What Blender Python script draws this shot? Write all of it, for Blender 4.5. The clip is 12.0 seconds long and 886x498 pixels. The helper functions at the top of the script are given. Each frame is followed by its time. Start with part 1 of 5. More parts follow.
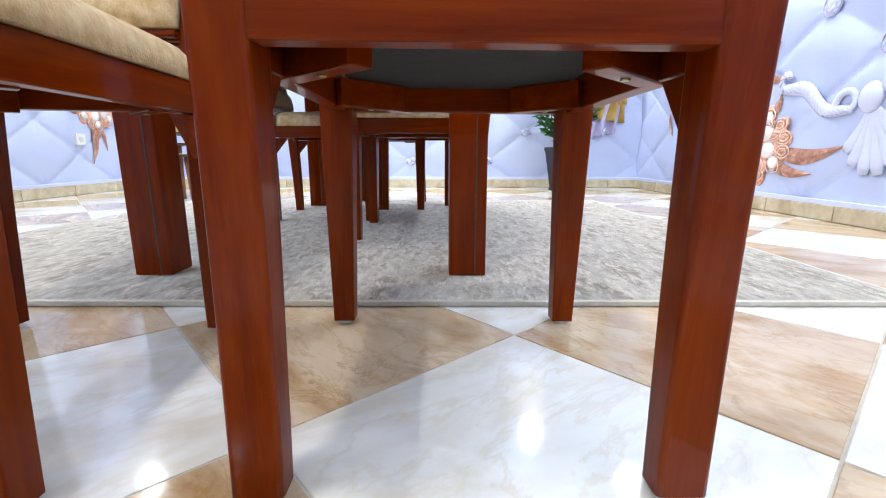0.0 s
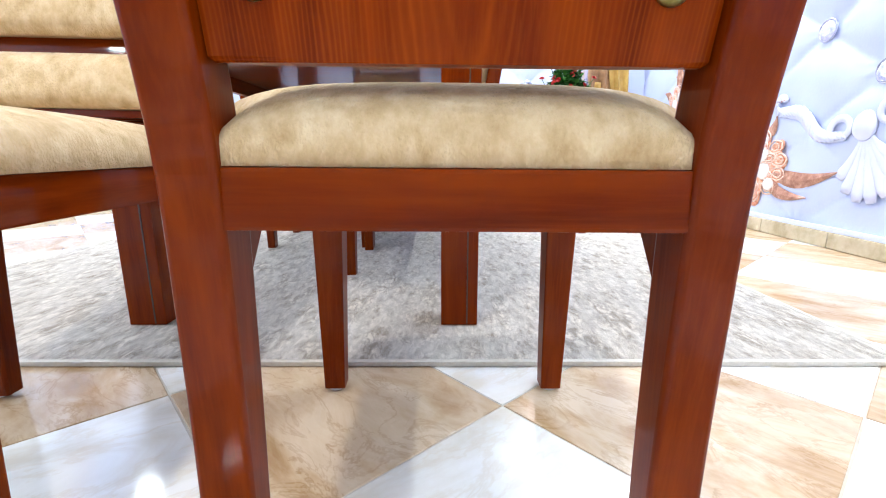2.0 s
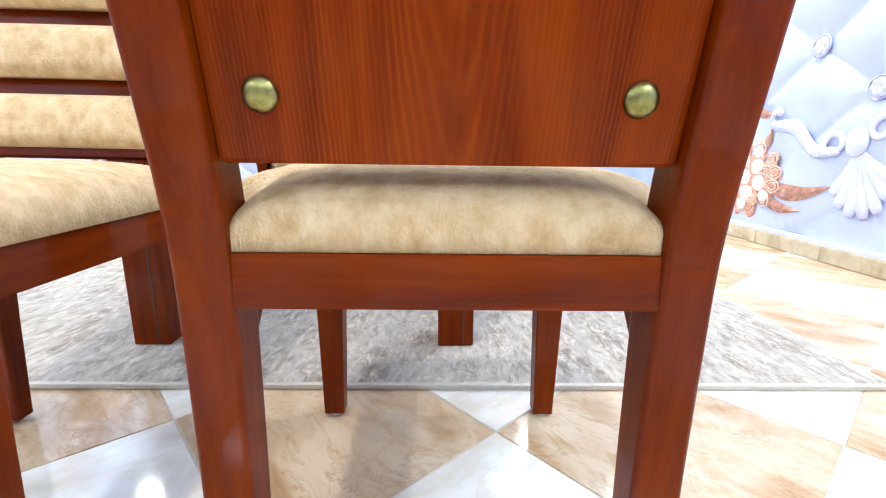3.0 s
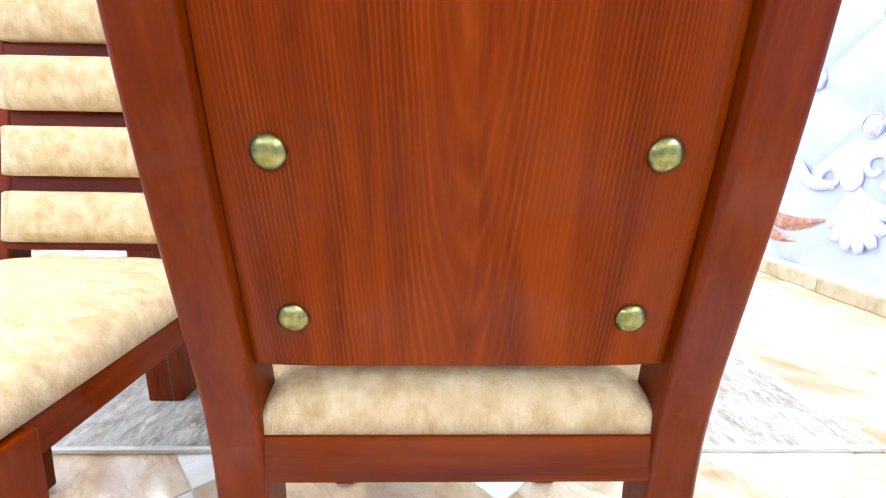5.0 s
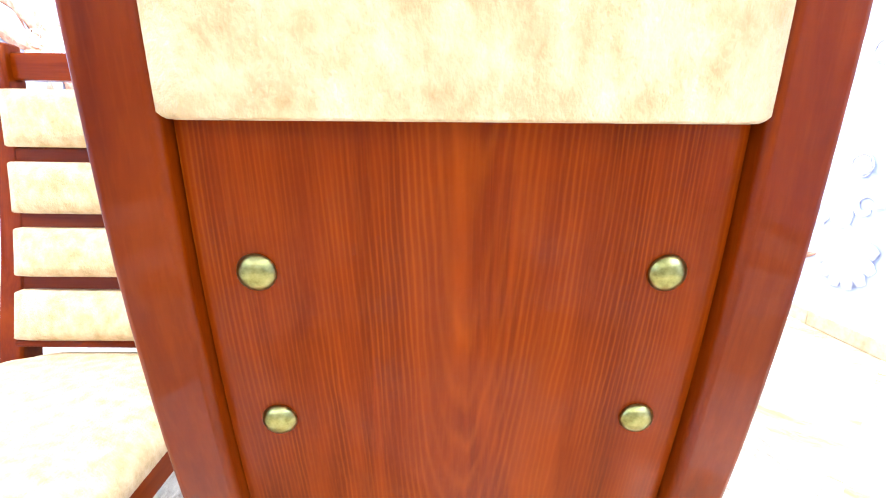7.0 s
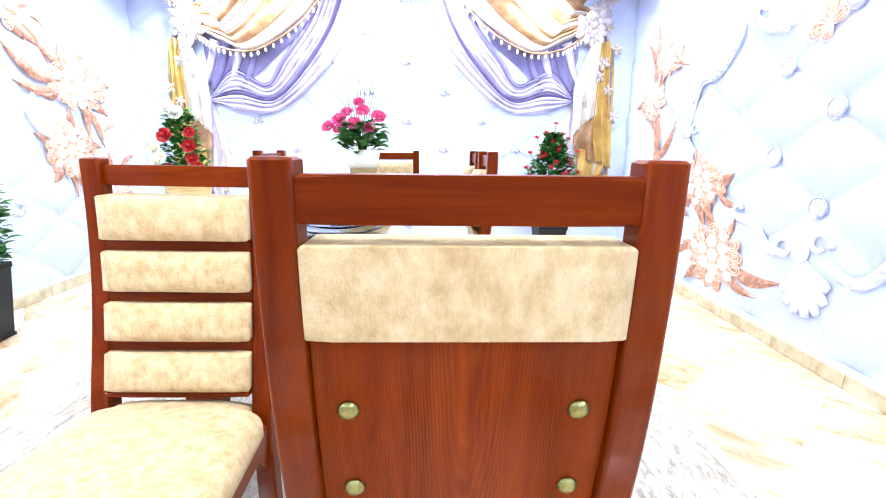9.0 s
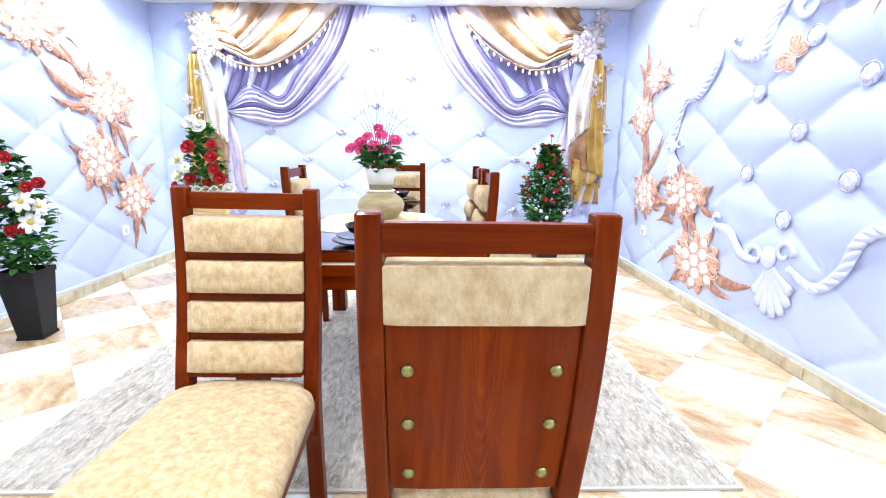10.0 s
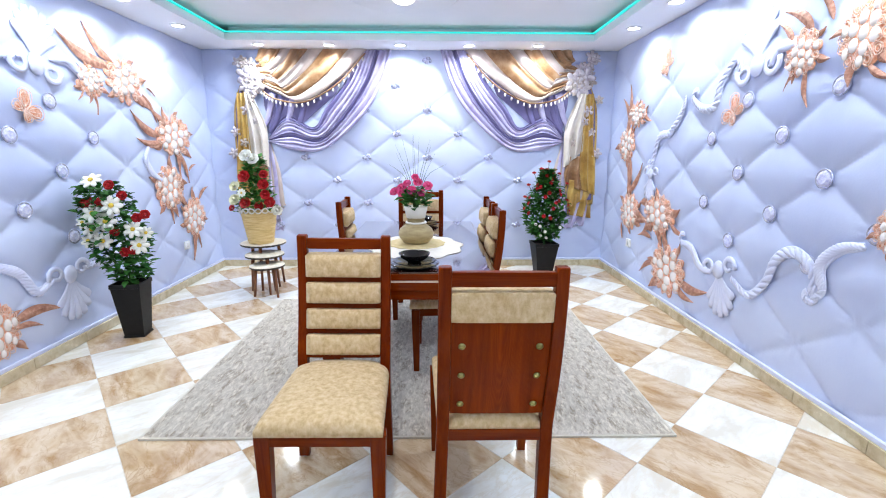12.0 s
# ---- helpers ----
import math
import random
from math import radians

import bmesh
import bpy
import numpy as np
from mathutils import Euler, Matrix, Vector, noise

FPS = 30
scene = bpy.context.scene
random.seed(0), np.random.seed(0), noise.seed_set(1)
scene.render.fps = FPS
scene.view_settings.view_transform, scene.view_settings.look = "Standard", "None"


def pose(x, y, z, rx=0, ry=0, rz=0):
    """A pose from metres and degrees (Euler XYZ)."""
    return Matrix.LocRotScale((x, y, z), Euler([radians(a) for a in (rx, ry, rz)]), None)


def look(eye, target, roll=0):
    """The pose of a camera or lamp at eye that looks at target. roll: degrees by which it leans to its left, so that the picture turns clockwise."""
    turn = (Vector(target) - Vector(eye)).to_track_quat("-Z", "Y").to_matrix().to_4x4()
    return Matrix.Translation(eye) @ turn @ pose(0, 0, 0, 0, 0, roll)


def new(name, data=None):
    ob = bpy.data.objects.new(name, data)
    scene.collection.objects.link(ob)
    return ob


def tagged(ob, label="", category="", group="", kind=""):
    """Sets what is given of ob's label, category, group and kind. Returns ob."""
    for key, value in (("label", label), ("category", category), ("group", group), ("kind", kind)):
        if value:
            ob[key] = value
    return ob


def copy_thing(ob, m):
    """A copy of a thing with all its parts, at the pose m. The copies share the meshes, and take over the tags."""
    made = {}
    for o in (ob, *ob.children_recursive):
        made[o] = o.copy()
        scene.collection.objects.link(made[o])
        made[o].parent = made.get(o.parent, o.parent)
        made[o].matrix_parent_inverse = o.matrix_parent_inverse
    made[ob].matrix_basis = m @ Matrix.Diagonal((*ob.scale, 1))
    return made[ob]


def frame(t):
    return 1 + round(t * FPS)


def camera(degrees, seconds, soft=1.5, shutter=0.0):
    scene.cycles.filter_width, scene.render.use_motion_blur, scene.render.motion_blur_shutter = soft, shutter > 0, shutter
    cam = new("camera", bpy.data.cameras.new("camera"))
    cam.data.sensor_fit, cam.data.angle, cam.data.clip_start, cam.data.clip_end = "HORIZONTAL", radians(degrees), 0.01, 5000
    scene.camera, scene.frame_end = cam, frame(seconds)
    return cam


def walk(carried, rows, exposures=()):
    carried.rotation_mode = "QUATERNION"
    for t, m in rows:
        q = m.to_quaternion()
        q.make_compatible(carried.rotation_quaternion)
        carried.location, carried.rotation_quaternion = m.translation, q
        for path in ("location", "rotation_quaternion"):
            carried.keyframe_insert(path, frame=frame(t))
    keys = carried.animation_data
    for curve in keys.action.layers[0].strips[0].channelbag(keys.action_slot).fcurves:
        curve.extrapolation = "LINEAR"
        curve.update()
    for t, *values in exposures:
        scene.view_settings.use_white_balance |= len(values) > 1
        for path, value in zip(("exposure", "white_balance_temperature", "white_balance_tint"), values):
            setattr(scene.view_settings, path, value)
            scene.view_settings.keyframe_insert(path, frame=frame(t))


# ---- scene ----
cam = camera(90.5, 12.0, soft=1.1)
PATH = [
    (0, (0.115, 0.067, 0.286), (0.122, 2.022, -0.137), 0.1),
    (0.5, (0.119, 0.075, 0.312), (0.127, 2.029, -0.114), 0.0),
    (1, (0.124, 0.08, 0.348), (0.133, 2.032, -0.086), 0.0),
    (1.5, (0.127, 0.085, 0.376), (0.136, 2.037, -0.057), 0.1),
    (2, (0.132, 0.086, 0.406), (0.141, 2.039, -0.027), 0.1),
    (2.5, (0.137, 0.081, 0.435), (0.145, 2.034, 0.0), 0.2),
    (3, (0.138, 0.072, 0.465), (0.148, 2.024, 0.03), 0.3),
    (5, (0.13, 0.068, 0.607), (0.136, 2.023, 0.181), -0.0),
    (5.5, (0.133, 0.072, 0.646), (0.138, 2.026, 0.219), -0.2),
    (6, (0.137, 0.077, 0.688), (0.144, 2.029, 0.253), 0.0),
    (6.5, (0.135, 0.078, 0.727), (0.145, 2.031, 0.297), 0.0),
    (7, (0.133, 0.075, 0.777), (0.147, 2.025, 0.335), 0.0),
    (7.5, (0.131, 0.068, 0.827), (0.145, 2.018, 0.383), 0.1),
    (9.3, (0.109, -0.135, 0.986), (0.148, 1.816, 0.546), 0.4),
    (9.5, (0.101, -0.177, 1.0), (0.143, 1.774, 0.562), 0.5),
    (10, (0.071, -0.305, 1.04), (0.113, 1.647, 0.604), 0.5),
    (10.5, (0.037, -0.437, 1.086), (0.073, 1.515, 0.651), 0.3),
    (11, (0.006, -0.578, 1.148), (0.04, 1.374, 0.712), 0.2),
    (11.5, (-0.02, -0.738, 1.209), (0.005, 1.214, 0.774), -0.0),
    (12, (-0.043, -0.892, 1.274), (-0.015, 1.06, 0.839), 0.1),
]
EXPOSURES = [(0, 0.33), (1.5, 0.62), (2.5, 0.7), (5.0, 0.95), (6.0, 1.15), (6.5, 1.2), (7, 1.5), (7.5, 1.6), (9.3, 0.86), (10, 0.58), (11, 0.15), (12, -0.09)]
walk(cam, [(t, look(eye, target, roll)) for t, eye, target, roll in PATH],
     exposures=EXPOSURES)

# ---------------------------------------------------------------- room numbers
LEFT, RIGHT, BACK, FRONT = -2.46, 1.83, 3.98, -2.6
CEIL, TRAY = 2.29, 2.42
IN_L, IN_R, IN_B, IN_F = -2.03, 1.45, 3.58, -2.15

# ---------------------------------------------------------------- light
world = bpy.data.worlds.new("room_world")
scene.world = world
world.use_nodes = True
world.node_tree.nodes["Background"].inputs[0].default_value = (0.75, 0.8, 1.0, 1)
world.node_tree.nodes["Background"].inputs[1].default_value = 0.05

SPOTS = [(x, 3.75) for x in (-1.78, -1.1, -0.4, 0.28, 0.96)]
SPOTS += [(x, y) for x in (-2.19, 1.62) for y in (3.1, 2.43, 1.76, 1.09, 0.42, -0.25, -0.92, -1.59)]
SPOTS += [(x, -2.3) for x in (-1.5, -0.3, 0.9)]
SPOT_POWER, LAMP_POWER = 5.6, 16.0
for sx, sy in SPOTS:
    lamp = bpy.data.lights.new("downlight_beam", "AREA")
    lamp.shape, lamp.size, lamp.energy, lamp.color = "DISK", 0.09, SPOT_POWER * (1.5 if sy > 3.6 else 1.2 if sy > 2 else 1.5 if sy < -1 else 1.0), (0.85, 0.955, 1.0)
    lamp.spread = radians(150)
    new("downlight_beam", lamp).matrix_world = pose(sx, sy, CEIL - 0.012)
# The lamp at y 0.1 is unseen, added to light the near half.
for ly in (2.75, 0.1):
    lamp = bpy.data.lights.new("ceiling_lamp_glow", "AREA")
    lamp.shape, lamp.size, lamp.energy, lamp.color = "DISK", 0.13, LAMP_POWER, (1.0, 0.95, 0.86)
    new("ceiling_lamp_glow", lamp).matrix_world = pose(-0.29, ly, TRAY - 0.075)


# ---------------------------------------------------------------- materials
def material(name, colors, scale=(1, 1, 1), noise_scale=8.0, detail=4.0, rough=0.5, metal=0.0, coat=0.0, sheen=0.0,
             bump=0.0, bump_scale=40.0, distort=0.0, random_amount=0.0, spec=0.5, emit=0.0, stops=None):
    """A node material: noise in object space through a colour ramp, with fine relief and a gloss that varies."""
    m = bpy.data.materials.new(name)
    m.use_nodes = True
    n, l = m.node_tree.nodes, m.node_tree.links
    b = n["Principled BSDF"]
    tc, mp = n.new("ShaderNodeTexCoord"), n.new("ShaderNodeMapping")
    mp.inputs["Scale"].default_value = scale
    l.new(tc.outputs["Object"], mp.inputs["Vector"])
    source = mp.outputs["Vector"]
    if random_amount:
        info, add = n.new("ShaderNodeObjectInfo"), n.new("ShaderNodeVectorMath")
        mul = n.new("ShaderNodeMath")
        mul.operation, mul.inputs[1].default_value = "MULTIPLY", 37.0
        l.new(info.outputs["Random"], mul.inputs[0])
        l.new(source, add.inputs[0])
        l.new(mul.outputs[0], add.inputs[1])
        source = add.outputs[0]
    tex = n.new("ShaderNodeTexNoise")
    tex.inputs["Scale"].default_value, tex.inputs["Detail"].default_value = noise_scale, detail
    tex.inputs["Distortion"].default_value = distort
    tex.inputs["Roughness"].default_value = 0.6
    l.new(source, tex.inputs["Vector"])
    ramp = n.new("ShaderNodeValToRGB")
    stops = stops or [0.3 + 0.4 * k / max(1, len(colors) - 1) for k in range(len(colors))]
    while len(ramp.color_ramp.elements) < len(colors):
        ramp.color_ramp.elements.new(0.5)
    for e, p, c in zip(ramp.color_ramp.elements, stops, colors):
        e.position, e.color = p, (*c, 1)
    l.new(tex.outputs["Fac"], ramp.inputs["Fac"])
    l.new(ramp.outputs["Color"], b.inputs["Base Color"])
    gloss = n.new("ShaderNodeMapRange")
    gloss.inputs["To Min"].default_value, gloss.inputs["To Max"].default_value = rough * 0.8, min(1, rough * 1.25)
    l.new(tex.outputs["Fac"], gloss.inputs["Value"])
    l.new(gloss.outputs[0], b.inputs["Roughness"])
    b.inputs["Metallic"].default_value, b.inputs["Coat Weight"].default_value = metal, coat
    b.inputs["Coat Roughness"].default_value = 0.08
    b.inputs["Sheen Weight"].default_value, b.inputs["Specular IOR Level"].default_value = sheen, spec
    if bump:
        fine, bp = n.new("ShaderNodeTexNoise"), n.new("ShaderNodeBump")
        fine.inputs["Scale"].default_value, fine.inputs["Detail"].default_value = bump_scale, 3
        bp.inputs["Strength"].default_value, bp.inputs["Distance"].default_value = bump, 0.004
        l.new(source, fine.inputs["Vector"])
        l.new(fine.outputs["Fac"], bp.inputs["Height"])
        l.new(bp.outputs["Normal"], b.inputs["Normal"])
    if emit:
        b.inputs["Emission Color"].default_value, b.inputs["Emission Strength"].default_value = (*colors[-1], 1), emit
    return m



def layered(name, base, vein, scale, noise_scale, vein_scale, vein_width, vein_amount, rough, bump=0.0, bump_scale=60, random_amount=1, sheen=0.0, spec=0.5, patch=None, wander=0.35):
    """A cloudy ground with thin wandering veins, and where patch is given a broad worn pattern over it."""
    m = material(name, base, scale, noise_scale, 10, rough, distort=0.8, random_amount=random_amount, bump=bump, bump_scale=bump_scale, sheen=sheen, spec=spec, stops=[0.38, 0.5, 0.62])
    n, l = m.node_tree.nodes, m.node_tree.links
    b = n["Principled BSDF"]
    ramp = next(x for x in n if x.bl_idname == "ShaderNodeValToRGB")
    ground = next(x for x in n if x.bl_idname == "ShaderNodeTexNoise")
    source = ground.inputs["Vector"].links[0].from_socket
    out = ramp.outputs["Color"]
    for k, (colour, size, width, amount) in enumerate(((vein, vein_scale, vein_width, vein_amount), (patch or vein, vein_scale * 0.37, 0.12 if patch else vein_width * 1.6, vein_amount * (0.8 if patch else 0.6)))):
        tex = n.new("ShaderNodeTexNoise")
        tex.inputs["Scale"].default_value, tex.inputs["Detail"].default_value, tex.inputs["Roughness"].default_value = size, 9, 0.62
        tex.inputs["Distortion"].default_value = wander
        l.new(source, tex.inputs["Vector"])
        off, ab, wide, mix = n.new("ShaderNodeMath"), n.new("ShaderNodeMath"), n.new("ShaderNodeMapRange"), n.new("ShaderNodeMix")
        off.operation, off.inputs[1].default_value = "SUBTRACT", 0.5 + 0.03 * k
        ab.operation = "ABSOLUTE"
        wide.inputs["From Min"].default_value, wide.inputs["From Max"].default_value = 0.0, width
        wide.inputs["To Min"].default_value, wide.inputs["To Max"].default_value = amount, 0.0
        mix.data_type = "RGBA"
        l.new(tex.outputs["Fac"], off.inputs[0])
        l.new(off.outputs[0], ab.inputs[0])
        l.new(ab.outputs[0], wide.inputs["Value"])
        l.new(wide.outputs[0], mix.inputs["Factor"])
        l.new(out, mix.inputs[6])
        mix.inputs[7].default_value = (*colour, 1)
        out = mix.outputs[2]
    l.new(out, b.inputs["Base Color"])
    return m


WOODS = [(0.088, 0.0078, 0.0001), (0.135, 0.0155, 0.0002), (0.188, 0.0262, 0.0004)]


def pores(m, scale, colour, amount):
    """Fine lighter dashes along the grain, laid over a wood."""
    n, l = m.node_tree.nodes, m.node_tree.links
    b = n["Principled BSDF"]
    under = b.inputs["Base Color"].links[0].from_socket
    tc, mp, tex = n.new("ShaderNodeTexCoord"), n.new("ShaderNodeMapping"), n.new("ShaderNodeTexNoise")
    wide, mix = n.new("ShaderNodeMapRange"), n.new("ShaderNodeMix")
    mp.inputs["Scale"].default_value = scale
    tex.inputs["Scale"].default_value, tex.inputs["Detail"].default_value = 1.0, 3
    wide.inputs["From Min"].default_value, wide.inputs["From Max"].default_value = 0.5, 0.72
    wide.inputs["To Min"].default_value, wide.inputs["To Max"].default_value = 0.0, amount
    mix.data_type = "RGBA"
    mix.inputs[7].default_value = (*colour, 1)
    l.new(tc.outputs["Object"], mp.inputs["Vector"])
    l.new(mp.outputs["Vector"], tex.inputs["Vector"])
    l.new(tex.outputs["Fac"], wide.inputs["Value"])
    l.new(wide.outputs[0], mix.inputs["Factor"])
    l.new(under, mix.inputs[6])
    l.new(mix.outputs[2], b.inputs["Base Color"])
    return m


def growth_rings(m, pitch, colour, amount, core=(0.004, 1.62), stretch=0.05):
    """Thin pale lines of a crown-cut veneer: long arches about the core, a line every pitch metres, in uneven strength."""
    n, l = m.node_tree.nodes, m.node_tree.links
    b = n["Principled BSDF"]
    under = b.inputs["Base Color"].links[0].from_socket
    tc, sep, info = n.new("ShaderNodeTexCoord"), n.new("ShaderNodeSeparateXYZ"), n.new("ShaderNodeObjectInfo")
    l.new(tc.outputs["Object"], sep.inputs[0])

    def calc(op, a, c=None, d=None):
        node = n.new("ShaderNodeMath")
        node.operation = op
        for k, v in enumerate((a, c, d)):
            if v is None:
                continue
            if isinstance(v, (int, float)):
                node.inputs[k].default_value = v
            else:
                l.new(v, node.inputs[k])
        return node.outputs[0]

    def cloud(scale, detail=3):
        mp, tex = n.new("ShaderNodeMapping"), n.new("ShaderNodeTexNoise")
        mp.inputs["Scale"].default_value = scale
        tex.inputs["Scale"].default_value, tex.inputs["Detail"].default_value = 1.0, detail
        l.new(tc.outputs["Object"], mp.inputs["Vector"])
        l.new(mp.outputs["Vector"], tex.inputs["Vector"])
        return tex.outputs["Fac"]

    across = calc("SUBTRACT", sep.outputs["X"], core[0])
    along = calc("MULTIPLY", calc("SUBTRACT", sep.outputs["Z"], core[1]), stretch)
    radius = calc("SQRT", calc("ADD", calc("POWER", across, 2.0), calc("POWER", along, 2.0)))
    radius = calc("MULTIPLY_ADD", cloud((14, 3, 2.2)), 0.016, radius)
    radius = calc("MULTIPLY_ADD", cloud((90, 20, 16), 4), 0.0022, radius)
    phase = calc("ADD", calc("MULTIPLY", radius, math.tau / pitch), calc("MULTIPLY", info.outputs["Random"], 9.0))
    line = calc("POWER", calc("MULTIPLY_ADD", calc("SINE", phase), 0.5, 0.5), 2.4)
    strength = calc("MULTIPLY", line, calc("MULTIPLY", calc("MAXIMUM", calc("SUBTRACT", cloud((60, 30, 5)), 0.28), 0.0), amount * 2.6))
    mix = n.new("ShaderNodeMix")
    mix.data_type = "RGBA"
    mix.inputs[7].default_value = (*colour, 1)
    l.new(calc("MINIMUM", strength, 1.0), mix.inputs["Factor"])
    l.new(under, mix.inputs[6])
    l.new(mix.outputs[2], b.inputs["Base Color"])
    return m


GLOSS = dict(coat=0.22, spec=0.04)
wood_up = material("mahogany_upright", WOODS, (15, 15, 1.3), 2.2, 5, 0.3, distort=0.6, bump=0.05, bump_scale=6, random_amount=1, **GLOSS)
wood_across = material("mahogany_across", WOODS, (1.3, 15, 15), 2.2, 5, 0.3, distort=0.6, bump=0.05, bump_scale=6, random_amount=1, **GLOSS)
wood_along = material("mahogany_along", WOODS, (15, 1.3, 15), 2.2, 5, 0.3, distort=0.6, bump=0.05, bump_scale=6, random_amount=1, **GLOSS)
veneer = material("mahogany_veneer", [(0.100, 0.0092, 0.0002), (0.162, 0.0185, 0.0003), (0.230, 0.0330, 0.0006)], (17, 6, 0.9), 1.5, 4, 0.34, coat=0.15, spec=0.04, distort=1.0,
                  bump=0.05, bump_scale=7, random_amount=1)
for wood, grain in ((wood_up, (330, 330, 16)), (wood_across, (16, 330, 330)), (wood_along, (330, 16, 330)), (veneer, (640, 260, 21))):
    pores(wood, grain, (0.24, 0.044, 0.003), 0.22 if wood is veneer else 0.16)
growth_rings(veneer, 0.0026, (0.36, 0.080, 0.003), 0.30)
for wood in (wood_up, wood_across, wood_along, veneer):
    wood.node_tree.nodes["Principled BSDF"].inputs["Coat Roughness"].default_value = 0.05 if wood is not veneer else 0.12
velvet = material("beige_velvet", [(0.455, 0.31, 0.15), (0.60, 0.445, 0.255), (0.71, 0.575, 0.375)], (1.6, 1.6, 1.1), 34, 9, 0.85, sheen=0.12, bump=0.6, bump_scale=230,
                  random_amount=1, spec=0.2)
cloth_black = material("black_lining", [(0.006, 0.007, 0.008), (0.014, 0.015, 0.017)], noise_scale=60, rough=0.9, bump=0.3, bump_scale=300)
brass = material("aged_brass", [(0.13, 0.12, 0.035), (0.28, 0.27, 0.10), (0.40, 0.39, 0.18)], noise_scale=120, rough=0.3, metal=1.0, bump=0.08, bump_scale=200)
plastic_pale = material("pale_glide", [(0.55, 0.55, 0.55), (0.7, 0.7, 0.7)], noise_scale=20, rough=0.4)
tile_white = layered("white_marble_tile", [(0.66, 0.62, 0.55), (0.76, 0.75, 0.72), (0.84, 0.84, 0.83)], (0.66, 0.58, 0.47), (1.5, 3.4, 1), 2.2, 3.0, 0.03, 0.45, 0.09, 0.012, 30)
tile_brown = layered("brown_marble_tile", [(0.385, 0.235, 0.115), (0.50, 0.35, 0.21), (0.61, 0.475, 0.335)], (0.30, 0.16, 0.058), (4.2, 1.9, 1), 2.6, 3.0, 0.026, 0.6, 0.1, 0.012, 30,
                     patch=(0.68, 0.56, 0.43), wander=1.1)
grout = material("pale_grout", [(0.5, 0.44, 0.36), (0.62, 0.56, 0.48)], noise_scale=40, rough=0.9)
skirt_tile = material("beige_skirting_tile", [(0.44, 0.36, 0.23), (0.58, 0.5, 0.35), (0.68, 0.61, 0.47)], noise_scale=14, rough=0.25, random_amount=1)
rug_mat = layered("distressed_rug", [(0.30, 0.245, 0.19), (0.53, 0.47, 0.395), (0.78, 0.715, 0.625)], (0.25, 0.20, 0.155), (10.0, 3.8, 1), 5.0, 4.2, 0.055, 0.7, 0.95, 0.9, 150, 0, 0.3, 0.1,
                  patch=(0.70, 0.66, 0.60))
rug_edge = material("rug_binding", [(0.5, 0.46, 0.4), (0.6, 0.56, 0.5)], noise_scale=90, rough=0.95, bump=0.5, bump_scale=200)
wall_mat = material("lavender_wallpaper", [(0.455, 0.52, 0.78), (0.535, 0.607, 0.85), (0.595, 0.668, 0.89)], noise_scale=1.1, rough=0.42, bump=0.12, bump_scale=90, spec=0.35)
relief_mat = material("lavender_ornament", [(0.58, 0.62, 0.85), (0.68, 0.72, 0.91)], noise_scale=6, rough=0.4, bump=0.05, bump_scale=60)
plain_wall = material("plain_grey_wall", [(0.34, 0.33, 0.32), (0.42, 0.41, 0.40)], noise_scale=1.5, rough=0.7, bump=0.05, bump_scale=60)
ceiling_mat = material("white_ceiling", [(0.78, 0.79, 0.82), (0.84, 0.85, 0.88)], noise_scale=1.2, rough=0.6, bump=0.02, bump_scale=40)
copper_leaf = material("copper_leaf", [(0.24, 0.1, 0.065), (0.42, 0.2, 0.14), (0.62, 0.38, 0.3)], noise_scale=30, rough=0.5, random_amount=1)
coral = material("coral_filigree", [(0.66, 0.2, 0.09), (0.78, 0.38, 0.25), (0.84, 0.6, 0.51)], noise_scale=55, rough=0.45, random_amount=1, bump=0.5, bump_scale=160)
pearl = material("white_pearl", [(0.76, 0.7, 0.68), (0.84, 0.8, 0.8)], noise_scale=9, rough=0.18, coat=0.5, random_amount=1)
crystal = material("crystal_button", [(0.42, 0.45, 0.78), (0.8, 0.82, 0.97)], noise_scale=75, rough=0.12, metal=0.0, random_amount=1)
chrome = material("chrome_rim", [(0.36, 0.38, 0.6), (0.72, 0.74, 0.9)], noise_scale=70, rough=0.18, metal=0.5)
gold_cloth = material("gold_drape", [(0.15, 0.066, 0.024), (0.32, 0.165, 0.075), (0.50, 0.32, 0.19)], noise_scale=7, rough=0.4, sheen=0.2, random_amount=1)
cream_cloth = material("cream_drape", [(0.4, 0.32, 0.3), (0.6, 0.52, 0.5)], noise_scale=6, rough=0.4, sheen=0.2, random_amount=1)
lilac_cloth = material("lilac_drape", [(0.3, 0.27, 0.5), (0.44, 0.41, 0.65), (0.58, 0.55, 0.78)], noise_scale=6, rough=0.4, sheen=0.2, random_amount=1)
tail_gold = material("yellow_gold_drape", [(0.30, 0.16, 0.03), (0.46, 0.28, 0.065), (0.60, 0.41, 0.13)], noise_scale=7, rough=0.42, sheen=0.2, random_amount=1)
tail_cream = material("ivory_drape", [(0.58, 0.51, 0.46), (0.74, 0.69, 0.65)], noise_scale=6, rough=0.42, sheen=0.2, random_amount=1)
plum_cloth = material("plum_drape", [(0.1, 0.09, 0.22), (0.17, 0.15, 0.33)], noise_scale=5, rough=0.5, random_amount=1)
blossom = material("pale_blossom", [(0.46, 0.4, 0.47), (0.66, 0.61, 0.65)], noise_scale=14, rough=0.45, random_amount=1)
pot_black = material("black_planter", [(0.005, 0.005, 0.006), (0.011, 0.011, 0.012)], noise_scale=30, rough=0.5, spec=0.25, bump=0.05, bump_scale=120)
soil = material("dark_soil", [(0.02, 0.012, 0.008), (0.06, 0.04, 0.025)], noise_scale=60, rough=0.95, bump=0.9, bump_scale=80)
